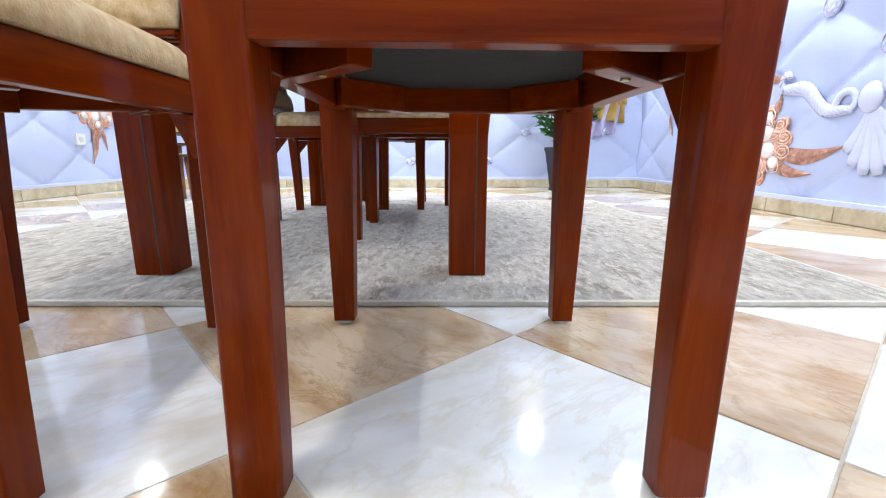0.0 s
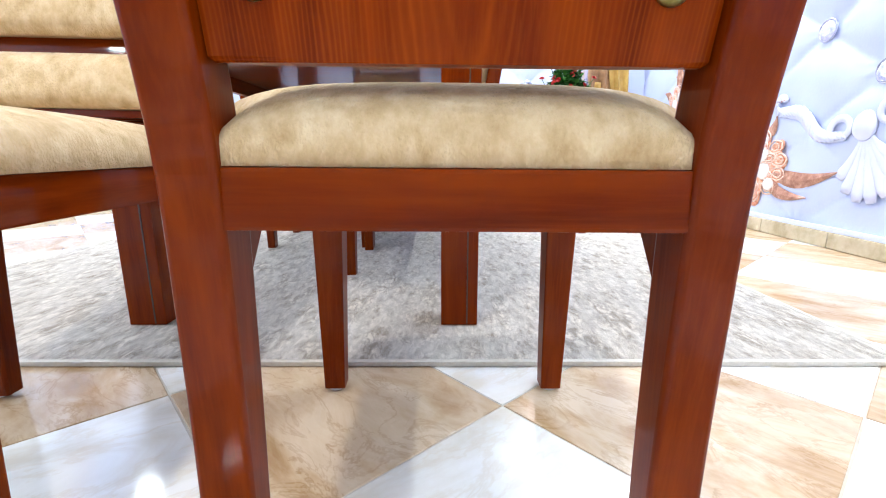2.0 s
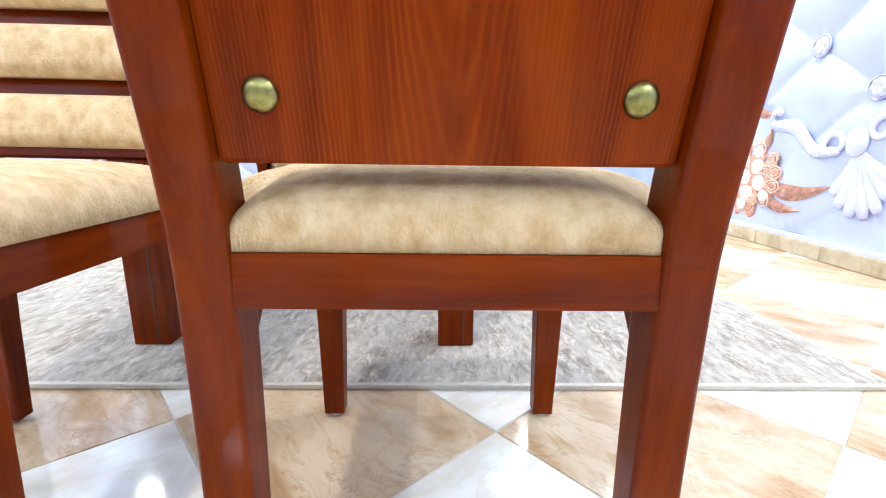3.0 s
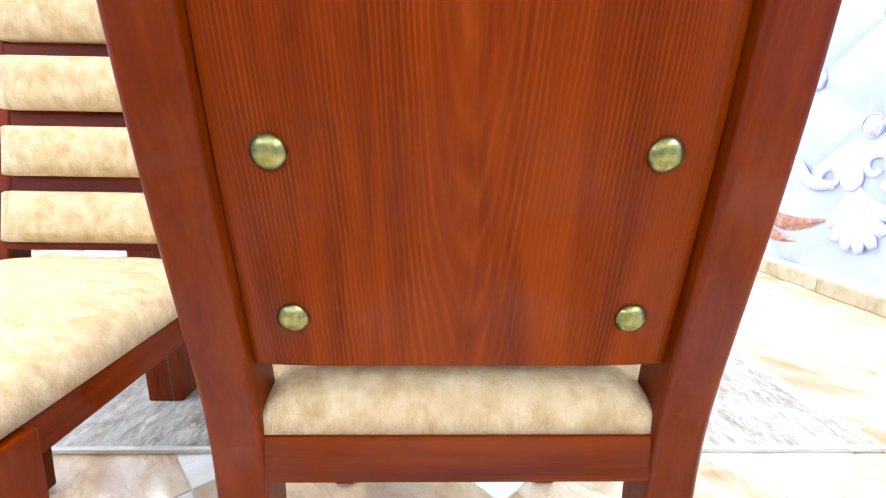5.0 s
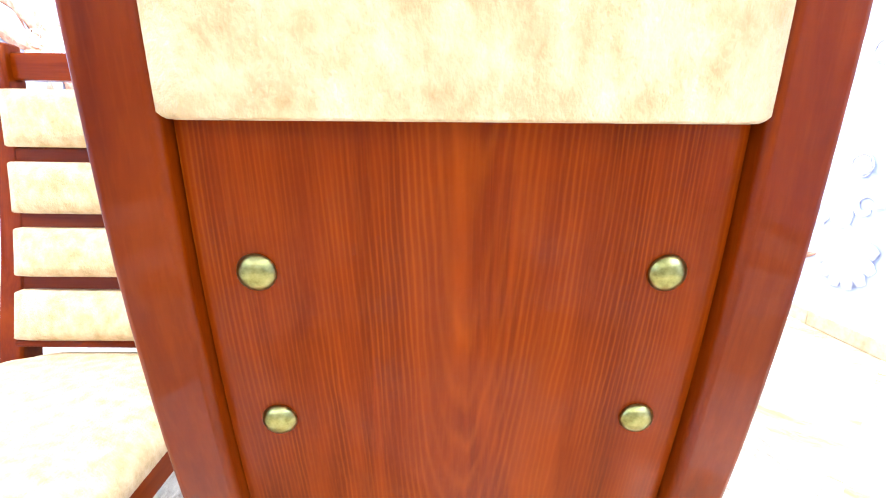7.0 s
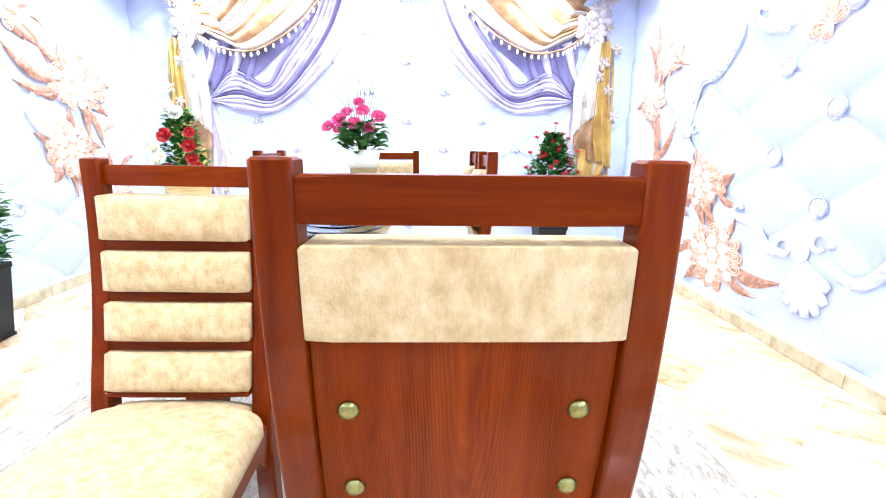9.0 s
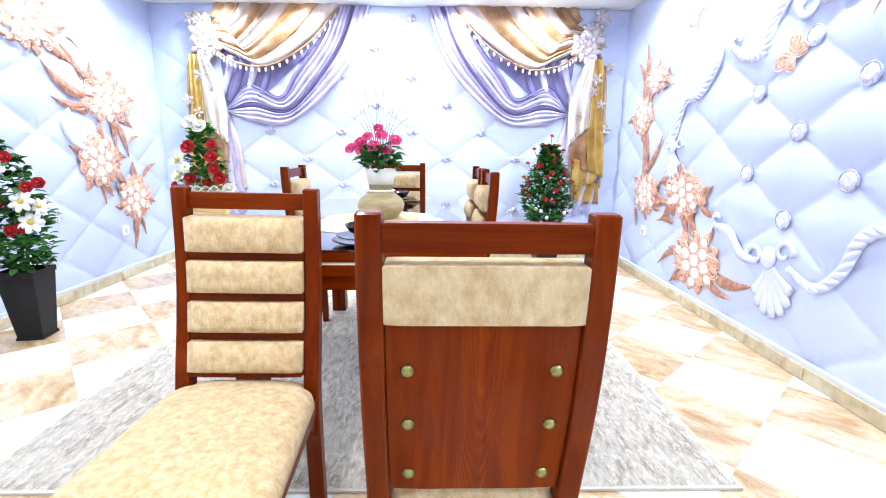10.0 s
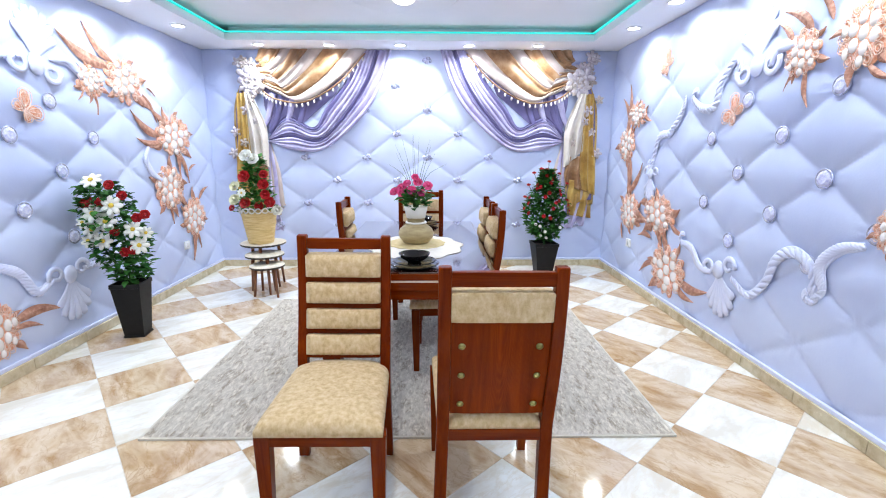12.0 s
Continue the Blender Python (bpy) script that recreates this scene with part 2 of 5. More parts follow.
leaf_green = material("plant_leaf", [(0.010, 0.048, 0.012), (0.024, 0.115, 0.022), (0.06, 0.20, 0.04)], noise_scale=14, rough=0.55, spec=0.22, random_amount=1)
leaf_light = material("fresh_leaf", [(0.03, 0.13, 0.02), (0.075, 0.24, 0.05)], noise_scale=18, rough=0.6, spec=0.2, random_amount=1)
stem_mat = material("green_stem", [(0.03, 0.08, 0.02), (0.06, 0.14, 0.04)], noise_scale=30, rough=0.6)
red_petal = material("red_petal", [(0.3, 0.004, 0.008), (0.55, 0.015, 0.02)], noise_scale=40, rough=0.5, random_amount=1)
white_petal = material("white_petal", [(0.7, 0.7, 0.66), (0.82, 0.82, 0.78)], noise_scale=30, rough=0.5)
cream_petal = material("cream_petal", [(0.68, 0.66, 0.4), (0.8, 0.8, 0.62)], noise_scale=30, rough=0.5)
pink_petal = material("pink_petal", [(0.80, 0.045, 0.24), (0.88, 0.17, 0.40)], noise_scale=30, rough=0.5, random_amount=1)
yellow_heart = material("yellow_heart", [(0.6, 0.4, 0.03), (0.75, 0.55, 0.08)], noise_scale=60, rough=0.6)
wicker = material("straw_basket", [(0.5, 0.32, 0.1), (0.68, 0.49, 0.21), (0.78, 0.62, 0.32)], (1, 1, 9), 9, 5, 0.7, bump=0.7, bump_scale=60)
stool_top = material("cream_stool_top", [(0.66, 0.6, 0.48), (0.78, 0.73, 0.62)], noise_scale=12, rough=0.3)
stool_edge = material("dark_stool_edge", [(0.03, 0.02, 0.015), (0.06, 0.04, 0.03)], noise_scale=20, rough=0.4)
stool_wood = material("brown_stool_leg", [(0.14, 0.05, 0.02), (0.26, 0.1, 0.045)], (14, 14, 2), 3, 5, 0.4, random_amount=1)
glass_top = material("dark_glass_top", [(0.035, 0.012, 0.01), (0.05, 0.018, 0.014)], noise_scale=2, rough=0.03, spec=1.0, coat=1.0)
ceramic = material("khaki_vase", [(0.22, 0.16, 0.07), (0.36, 0.28, 0.14), (0.46, 0.38, 0.2)], (1, 1, 4), 10, 5, 0.45, bump=0.3, bump_scale=40)
ceramic_white = material("white_vase", [(0.74, 0.72, 0.66), (0.8, 0.79, 0.75)], noise_scale=9, rough=0.3)
black_glaze = material("black_glaze", [(0.004, 0.004, 0.005), (0.01, 0.01, 0.012)], noise_scale=10, rough=0.08, spec=0.3, coat=0.2)
lace = material("white_lace", [(0.72, 0.68, 0.63), (0.82, 0.8, 0.77)], noise_scale=50, rough=0.8, bump=0.8, bump_scale=120)
lace_gold = material("gold_mat", [(0.55, 0.43, 0.2), (0.7, 0.6, 0.36)], noise_scale=40, rough=0.7, bump=0.8, bump_scale=120)
socket_mat = material("white_socket", [(0.76, 0.76, 0.76), (0.8, 0.8, 0.8)], noise_scale=5, rough=0.35)
lens_mat = material("downlight_lens", [(0.9, 0.93, 1.0), (0.95, 0.97, 1.0)], noise_scale=3, rough=0.4, emit=40)
led_mat = material("teal_led_strip", [(0.02, 0.66, 0.58), (0.03, 0.78, 0.68)], noise_scale=2, rough=0.5, emit=0.9)
lamp_mat = material("warm_ceiling_lamp", [(1.0, 0.85, 0.6), (1.0, 0.9, 0.7)], noise_scale=3, rough=0.4, emit=4)


# ---------------------------------------------------------------- builders
def part(name, bm, mat, parent=None, label="", smooth=False, m=None):
    """One mesh object from a bmesh, under a thing or a part."""
    bmesh.ops.recalc_face_normals(bm, faces=bm.faces)
    if m is not None:
        bmesh.ops.transform(bm, matrix=m, verts=bm.verts)
    data = bpy.data.meshes.new(name)
    bm.to_mesh(data)
    bm.free()
    if smooth:
        for p in data.polygons:
            p.use_smooth = True
    data.materials.append(mat)
    ob = new(name, data)
    if parent is not None:
        ob.parent = parent
    if label:
        ob["label"] = label
    return ob


def share(name, data, parent, m):
    """One more object on a mesh that is there already."""
    ob = new(name, data)
    ob.parent = parent
    ob.matrix_basis = m
    return ob


def thing(name, label, category, group="", m=None):
    ob = new(name)
    ob.empty_display_size = 0.1
    if m is not None:
        ob.matrix_basis = m
    return tagged(ob, label, category, group)


def box(x0, x1, y0, y1, z0, z1, bevel=0.003, bm=None):
    bm = bm or bmesh.new()
    made = bmesh.ops.create_cube(bm, size=1, matrix=Matrix.LocRotScale(((x0 + x1) / 2, (y0 + y1) / 2, (z0 + z1) / 2), None, (x1 - x0, y1 - y0, z1 - z0)))
    if bevel:
        edges = list({e for v in made["verts"] for e in v.link_edges})
        bmesh.ops.bevel(bm, geom=edges, offset=bevel, segments=2, affect="EDGES", profile=0.7)
    return bm


def ring(cx, cy, w, d, z, c):
    """A rectangle with rounded corners, at height z."""
    pts = []
    for k, (sx, sy) in enumerate(((1, 1), (-1, 1), (-1, -1), (1, -1))):
        for q in range(4):
            a = math.radians(90 * k + 30 * q)
            pts.append(Vector((cx + sx * (w / 2 - c) + c * math.cos(a), cy + sy * (d / 2 - c) + c * math.sin(a), z)))
    return pts


def loft(rings, bm=None, cap=True, closed=True):
    bm = bm or bmesh.new()
    rows = [[bm.verts.new(p) for p in r] for r in rings]
    n = len(rows[0])
    for a, b in zip(rows, rows[1:]):
        for k in range(n if closed else n - 1):
            bm.faces.new((a[k], a[(k + 1) % n], b[(k + 1) % n], b[k]))
    if cap:
        bm.faces.new(rows[0][::-1])
        bm.faces.new(rows[-1])
    return bm


def lathe(profile, n=32, cx=0.0, cy=0.0, bm=None, cap=True):
    return loft([[Vector((cx + r * math.cos(k * math.tau / n), cy + r * math.sin(k * math.tau / n), z)) for k in range(n)] for r, z in profile], bm, cap)


def spline(points, n=24):
    """Points along a smooth curve through a few given ones."""
    pts = [Vector(p) for p in points]
    pts = [2 * pts[0] - pts[1], *pts, 2 * pts[-1] - pts[-2]]
    out = []
    for k in range(n + 1):
        s = k / n * (len(pts) - 3)
        i = min(int(s), len(pts) - 4)
        t = s - i
        a, b, c, d = pts[i:i + 4]
        out.append(0.5 * ((2 * b) + (c - a) * t + (2 * a - 5 * b + 4 * c - d) * t * t + (3 * b - a - 3 * c + d) * t ** 3))
    return out


def tube(pts, radius, n=8, bm=None, flat=1.0, up=(0, 0, 1)):
    """A round or flattened bar along a path. radius: a number, or a function of 0..1. flat: height over width, along up."""
    rings = []
    for i, p in enumerate(pts):
        d = (pts[min(i + 1, len(pts) - 1)] - pts[max(i - 1, 0)]).normalized()
        u = Vector(up)
        side = d.cross(u)
        side = side.normalized() if side.length > 1e-4 else Vector((1, 0, 0))
        u = side.cross(d).normalized()
        r = radius(i / (len(pts) - 1)) if callable(radius) else radius
        rings.append([p + r * (math.cos(k * math.tau / n) * side + flat * math.sin(k * math.tau / n) * u) for k in range(n)])
    return loft(rings, bm)


def ball(bm, m, u=8, v=6):
    bmesh.ops.create_uvsphere(bm, u_segments=u, v_segments=v, radius=1, matrix=m)
    return bm


# ---------------------------------------------------------------- setting
def tuft(u, v, u0, v0, du=0.335, dv=0.247, power=0.45):
    """Height 0..1 of a quilted surface: pinched at a diamond lattice of buttons, seams along the diagonals."""
    p, q = (u - u0) / du, (v - v0) / dv
    a, b = (p + q) / 2, (p - q) / 2
    h = (abs(math.sin(math.pi * a)) * abs(math.sin(math.pi * b))) ** power
    ra, rb = a - round(a), b - round(b)
    r = math.hypot(ra, rb)
    if r < 0.34:
        h += 0.16 * math.sin(9 * math.atan2(rb, ra) + 3 * a) * math.exp(-((r - 0.13) / 0.09) ** 2)
    return max(0.0, h)


def wall_sheet(name, label, u0, u1, v0, v1, place, height, step=0.0145, depth=0.12):
    """A wall with a quilted face. place(u, v, n) gives a point n metres proud of the wall's plane."""
    nu, nv = int((u1 - u0) / step), int((v1 - v0) / step)
    bm = bmesh.new()
    rows = [[bm.verts.new(place(u0 + (u1 - u0) * i / nu, v0 + (v1 - v0) * j / nv, height(u0 + (u1 - u0) * i / nu, v0 + (v1 - v0) * j / nv)))
             for i in range(nu + 1)] for j in range(nv + 1)]
    for a, b in zip(rows, rows[1:]):
        for i in range(nu):
            bm.faces.new((a[i], a[i + 1], b[i + 1], b[i]))
    rim = rows[0] + [r[-1] for r in rows[1:]] + rows[-1][-2::-1] + [r[0] for r in rows[-2:0:-1]]
    corner = [bm.verts.new(place(u, v, -depth)) for u, v in ((u0, v0), (u1, v0), (u1, v1), (u0, v1))]
    ends = [0, nu, nu + nv, 2 * nu + nv, len(rim)]
    for k in range(4):
        side = [rim[i % len(rim)] for i in range(ends[k], ends[k + 1] + 1)]
        bm.faces.new([corner[k], *side, corner[(k + 1) % 4]])
    bm.faces.new(corner)
    ob = part(name, bm, wall_mat, None, "", True)
    return tagged(ob, label, "wall", kind="structure")


def frame_depth(u, v, cu):
    """1 within the ornamented middle field of a side wall, 0 well outside it."""
    e = ((u - cu) / 1.05) ** 2 + ((v - 1.2) / 0.66) ** 2
    return max(0.0, min(1.0, (1.15 - e) * 4))


R_SHIFT, L_SHIFT = 0.0, 0.17


PRINT_SCALE, PRINT_U, PRINT_V = 0.972, -0.75, 1.2


def unscaled(u, v):
    return PRINT_U + (u - PRINT_U) / PRINT_SCALE, PRINT_V + (v - PRINT_V) / PRINT_SCALE


def side_height(shift):
    def height(u, v):
        u, v = unscaled(u, v)
        f = frame_depth(u, v, 1.55 + shift)
        h = tuft(u, v, 1.935 + shift, 0.70, 0.322, 0.222, 0.45 - 0.12 * (1 - f))
        return (0.021 + 0.006 * f) * (h ** (0.8 + 0.6 * f)) - 0.018
    return height


right_at = lambda u, v, n: Vector((RIGHT - n, u, v))
left_at = lambda u, v, n: Vector((LEFT + n, u, v))
back_at = lambda u, v, n: Vector((u, BACK - n, v))

wall_right = wall_sheet("wall_right", "lavender quilted-look wallpaper with ornaments and copper flowers", FRONT, BACK + 0.03, 0.0, CEIL, right_at, side_height(R_SHIFT))
wall_left = wall_sheet("wall_left", "lavender quilted-look wallpaper with pearl flowers and scrolls", FRONT, BACK + 0.03, 0.0, CEIL, left_at, side_height(L_SHIFT))
wall_back = wall_sheet("wall_back", "lavender quilted-look wallpaper with painted draped curtains", LEFT - 0.03, RIGHT + 0.03, 0.0, CEIL, back_at,
                       lambda u, v: 0.022 * tuft(u, v, -0.148, 1.212, 0.33, 0.2465, 0.3) - 0.018)
# Added wall, never in view: closes the room, its grey limits bounced light.
tagged(part("unseen_closing_wall", box(LEFT - 0.1, RIGHT + 0.1, FRONT - 0.15, FRONT, 0, TRAY + 0.1, 0), plain_wall), "plain grey wall added out of view to close the room", "wall", kind="structure")


def clip(poly, keep):
    """A polygon cut at the line where keep() is zero."""
    out = []
    for a, b in zip(poly, poly[1:] + poly[:1]):
        ka, kb = keep(a), keep(b)
        if ka >= 0:
            out.append(a)
        if ka * kb < 0:
            out.append(a + (b - a) * (ka / (ka - kb)))
    return out


# ceiling: a lowered border round a raised tray
bm = bmesh.new()
for x0, x1, y0, y1 in ((LEFT - 0.1, IN_L, FRONT, BACK + 0.1), (IN_R, RIGHT + 0.1, FRONT, BACK + 0.1), (IN_L, IN_R, IN_B, BACK + 0.1), (IN_L, IN_R, FRONT, IN_F)):
    box(x0, x1, y0, y1, CEIL, CEIL + 0.06, 0, bm)
box(LEFT - 0.1, RIGHT + 0.1, FRONT, BACK + 0.1, TRAY, TRAY + 0.1, 0, bm)
for x0, x1, y0, y1 in ((IN_L - 0.12, IN_L - 0.1, IN_F, IN_B), (IN_R + 0.1, IN_R + 0.12, IN_F, IN_B), (IN_L, IN_R, IN_B + 0.1, IN_B + 0.12), (IN_L, IN_R, IN_F - 0.12, IN_F - 0.1)):
    box(x0, x1, y0, y1, CEIL + 0.06, TRAY, 0, bm)
tagged(part("ceiling", bm, ceiling_mat), "white tray ceiling with a lowered border", "ceiling", kind="structure")

led = thing("led_strip", "thin glowing teal light strip along the ceiling tray", "light strip")
for x0, x1, y0, y1 in ((IN_L, IN_L + 0.02, IN_F, IN_B), (IN_R - 0.02, IN_R, IN_F, IN_B), (IN_L + 0.02, IN_R - 0.02, IN_B - 0.02, IN_B)):
    part("strip", box(x0, x1, y0, y1, CEIL + 0.064, CEIL + 0.075, 0.002), led_mat, led)

for k, (sx, sy) in enumerate(SPOTS):
    if k == 0:
        downlight = thing("downlight", "round white recessed ceiling downlight, switched on", "downlight", "ceiling downlights", pose(sx, sy, CEIL))
        part("rim", lathe([(0.06, 0.0), (0.062, -0.004), (0.056, -0.008), (0.047, -0.008), (0.045, 0.0)], 28), ceiling_mat, downlight, "white rim", True)
        part("lens", lathe([(0.044, -0.001), (0.044, -0.005), (0.02, -0.006)], 24), lens_mat, downlight, "glowing lens")
    else:
        copy_thing(downlight, pose(sx, sy, CEIL))
# The far fitting is the room's own; the nearer one is added, unseen.
for ly in (2.75, 0.1):
    lamp_thing = thing("ceiling_lamp", "round flat ceiling lamp with a warm glowing middle", "ceiling lamp", "", pose(-0.29, ly, TRAY))
    part("base", lathe([(0.42, 0.0), (0.42, -0.012), (0.40, -0.018), (0.1, -0.02)], 48), ceiling_mat, lamp_thing, "pale round base", True)
    part("glow", lathe([(0.08, -0.021), (0.08, -0.04), (0.055, -0.055), (0.02, -0.058)], 32), lamp_mat, lamp_thing, "warm glowing cup", True)

# skirting: tiles along three walls, pale strip above
skirting = new("baseboard", None)
tagged(skirting, "beige ceramic skirting tiles along the walls", "baseboard", kind="structure")
PITCH = 0.402


def skirt_run(n, base, along_y):
    tile = None
    for k in range(n):
        if along_y:
            m = Matrix.Translation((base[0], base[1] - k * PITCH, 0))
        else:
            m = Matrix.Translation((base[0] + k * PITCH, base[1], 0))
        if tile is None:
            size = (0.0, 0.022, -0.398, 0.0) if along_y else (0.0, 0.398, 0.0, 0.022)
            ob = part("tile", box(*size, 0.002, 0.068, 0.003), skirt_tile, skirting)
            ob.matrix_basis = m
            tile = ob.data
        else:
            share("tile", tile, skirting, m)


skirt_run(16, (RIGHT - 0.03, BACK - 0.03), True)
skirt_run(16, (LEFT + 0.008, BACK - 0.03), True)
skirt_run(11, (LEFT + 0.012, BACK - 0.03), False)
for name, size in (("trim_right", (RIGHT - 0.02, RIGHT, FRONT, BACK, 0.068, 0.09)), ("trim_left", (LEFT, LEFT + 0.02, FRONT, BACK, 0.068, 0.09)),
                   ("trim_back", (LEFT + 0.02, RIGHT - 0.02, BACK - 0.02, BACK, 0.068, 0.09))):
    tagged(part(name, box(*size, 0.004), relief_mat), "narrow pale lavender strip above the skirting", "trim", kind="structure")

# rug
RUG = (-1.375, 1.04, 0.876, 2.77)
rug = thing("rug", "grey-beige distressed flat-woven rug under the dining table", "rug")
bm = bmesh.new()
nx, ny = 60, 54
grid = [[bm.verts.new((RUG[0] + (RUG[1] - RUG[0]) * i / nx, RUG[2] + (RUG[3] - RUG[2]) * j / ny,
                       0.0105 + 0.0012 * noise.noise(Vector((i * 0.31, j * 0.31, 0))))) for i in range(nx + 1)] for j in range(ny + 1)]
for a, b in zip(grid, grid[1:]):
    for i in range(nx):
        bm.faces.new((a[i], a[i + 1], b[i + 1], b[i]))
part("weave", bm, rug_mat, rug, "", True)
for x0, x1, y0, y1 in ((RUG[0], RUG[1], RUG[2] - 0.012, RUG[2]), (RUG[0], RUG[1], RUG[3], RUG[3] + 0.012), (RUG[0] - 0.012, RUG[0], RUG[2] - 0.012, RUG[3] + 0.012), (RUG[1], RUG[1] + 0.012, RUG[2] - 0.012, RUG[3] + 0.012)):
    part("binding", box(x0, x1, y0, y1, 0.001, 0.0115, 0.003), rug_edge, rug, "pale bound edge")


# ---------------------------------------------------------------- dining chairs
def rear_face(z):
    """How far the rear face of a back post lies behind its foot, at height z."""
    table = [(0, 0.0), (0.2, -0.008), (0.36, -0.018), (0.42, -0.023), (0.494, -0.040), (0.607, -0.064), (0.711, -0.080), (0.85, -0.091), (0.97, -0.093)]
    for (za, ya), (zb, yb) in zip(table, table[1:]):
        if z <= zb:
            t = (z - za) / (zb - za)
            return ya + (yb - ya) * t
    return table[-1][1]


def smooth_face(z):
    return sum(rear_face(min(0.97, max(0, z + d))) for d in (-0.04, -0.02, 0, 0.02, 0.04)) / 5


def post_x(z):
    return 0.1775 - 0.0095 * min(1, z / 0.4) - 0.001 * max(0, (z - 0.4) / 0.56)


def slab(x0, x1, z0, z1, off0, off1, bulge=0.0, bevel=0.003, nx=6, nz=6):
    """A panel or pad that follows the curve of the back: off0 and off1 are its faces, ahead of the posts' rear face; bulge rounds its front."""
    bm = bmesh.new()
    rings = []
    b = bevel / (z1 - z0)
    for f in [0.0, b * 0.4, b] + [j / nz for j in range(1, nz)] + [1 - b, 1 - b * 0.4, 1.0]:
        z = z0 + (z1 - z0) * f
        s = f * 2 - 1
        y0 = smooth_face(z)
        thick = bulge * (1 - s ** 4)
        edge = bevel * max(0.0, 1 - min(f, 1 - f) / b) ** 1.6
        row = [Vector((x0 + edge, y0 + off0 + edge, z))] + [Vector((x0 + (x1 - x0) * i / nx, y0 + off0 - 0 * thick, z)) for i in range(1, nx)] + [Vector((x1 - edge, y0 + off0 + edge, z))]
        row += [Vector((x1 - edge, y0 + off1 - edge, z))]
        row += [Vector((x0 + (x1 - x0) * i / nx, y0 + off1 + thick * (1 - (2 * i / nx - 1) ** 6), z)) for i in range(nx - 1, 0, -1)]
        row += [Vector((x0 + edge, y0 + off1 - edge, z))]
        rings.append(row)
    return loft(rings, bm)


def dining_chair(m):
    chair = thing("dining_chair", "", "chair", "dining chairs", m)
    for s in (-1, 1):
        rings = []
        for k in range(33):
            z = 0.005 + 0.948 * k / 32
            d = 0.030 + 0.014 * min(1, z / 0.35) - 0.006 * max(0, min(1, (z - 0.5) / 0.3))
            w = 0.0440 - 0.004 * min(1, z / 0.35) - 0.002 * max(0, (z - 0.40) / 0.5)
            rings.append(ring(s * post_x(z), smooth_face(z) + d / 2, w, d, z, 0.005))
        rings.append(ring(s * post_x(0.953), smooth_face(0.953) + 0.017, 0.033, 0.028, 0.956, 0.006))
        post = part("leg", loft(rings), wood_up, chair, "tall back post that forms the rear leg", True)
        for k, face in enumerate(post.data.polygons):
            face.use_smooth = k % 4 != 3 and k < len(post.data.polygons) - 2
        part("glide", lathe([(0.011, 0.0), (0.013, 0.002), (0.013, 0.006)], 16, s * 0.1775, 0.016), plastic_pale, chair, "small pale foot glide", True)
        rings = []
        for k in range(9):
            z = 0.007 + 0.383 * k / 8
            w = 0.034 + 0.016 * min(1, z / 0.36)
            rings.append(ring(s * (0.186 - 0.002 * z), 0.408 + 0.003 * z, w, w * 0.95, z, 0.003))
        part("leg", loft(rings), wood_up, chair, "tapered front leg")
        part("glide", lathe([(0.011, 0.0), (0.013, 0.002), (0.013, 0.009)], 16, s * 0.186, 0.408), plastic_pale, chair, "small pale foot glide", True)
        bm = box(-0.011, 0.011, 0.0, 0.375, 0.349, 0.3945, 0.0025)
        part("side_rail", bm, wood_along, chair, m=pose(s * 0.172, 0.022, 0, 0, 0, -s * 1.2))
        # wedge under the side rail, against the rear post
        bm = bmesh.new()
        a = [bm.verts.new(p) for p in ((-0.009, 0.0, 0.347), (-0.009, 0.062, 0.347), (-0.009, 0.0, 0.275))]
        b = [bm.verts.new((0.009, v.co.y, v.co.z)) for v in a]
        bm.faces.new(a), bm.faces.new(b[::-1])
        for k in range(3):
            bm.faces.new((a[k], a[(k + 1) % 3], b[(k + 1) % 3], b[k]))
        part("gusset", bm, wood_up, chair, "small triangular brace", m=pose(s * 0.171, 0.020, 0))
        for y, r in ((0.068, s * 45), (0.345, -s * 45)):
            part("corner_block", box(-0.055, 0.055, -0.011, 0.011, 0.347, 0.383, 0.002), wood_across, chair, "diagonal corner block", m=pose(s * 0.125, y, 0, 0, 0, r))
            part("screw", lathe([(0.004, 0.3455), (0.0045, 0.3465), (0.002, 0.348)], 8), brass, chair, "small brass screw", m=pose(s * 0.125, y, 0))
    part("rear_rail", box(-0.1505, 0.1505, -0.0165, 0.007, 0.3545, 0.3950, 0.003), wood_across, chair)
    part("front_rail", box(-0.163, 0.163, 0.404, 0.428, 0.349, 0.3945, 0.003), wood_across, chair)
    part("lining", box(-0.15, 0.15, 0.02, 0.40, 0.384, 0.3895, 0), cloth_black, chair, "black cloth under the seat")
    # seat cushion: notched between the posts, crowned
    bm = bmesh.new()
    nx, ny = 24, 30

    def seat_half(y):
        if y < 0.03:
            return 0.1515
        t = min(1, (y - 0.03) / 0.02)
        return 0.1515 + (0.036 + 0.016 * (y - 0.05) / 0.39) * t * t * (3 - 2 * t)
    top, low = [], []
    for j in range(ny + 1):
        y = -0.014 + 0.458 * (0.5 - 0.5 * math.cos(math.pi * j / ny))
        for lst, side in ((top, 1), (low, 0)):
            row = []
            for i in range(nx + 1):
                s = 2 * i / nx - 1
                t = max(-1.0, min(1.0, (y + 0.014) / 0.458 * 2 - 1))
                x = seat_half(y) * math.copysign(1 - (1 - abs(s)) ** 1.5, s)
                e = (1 - abs(x / seat_half(y)) ** 4.5) * (1 - abs(t) ** 9)
                z = 0.4135 + 0.042 * max(0, e) ** 0.42 + 0.006 * (1 - (x / seat_half(y)) ** 2) * (1 - t * t) + 0.003 * t if side else 0.3955
                row.append(bm.verts.new((x, y, z)))
            lst.append(row)
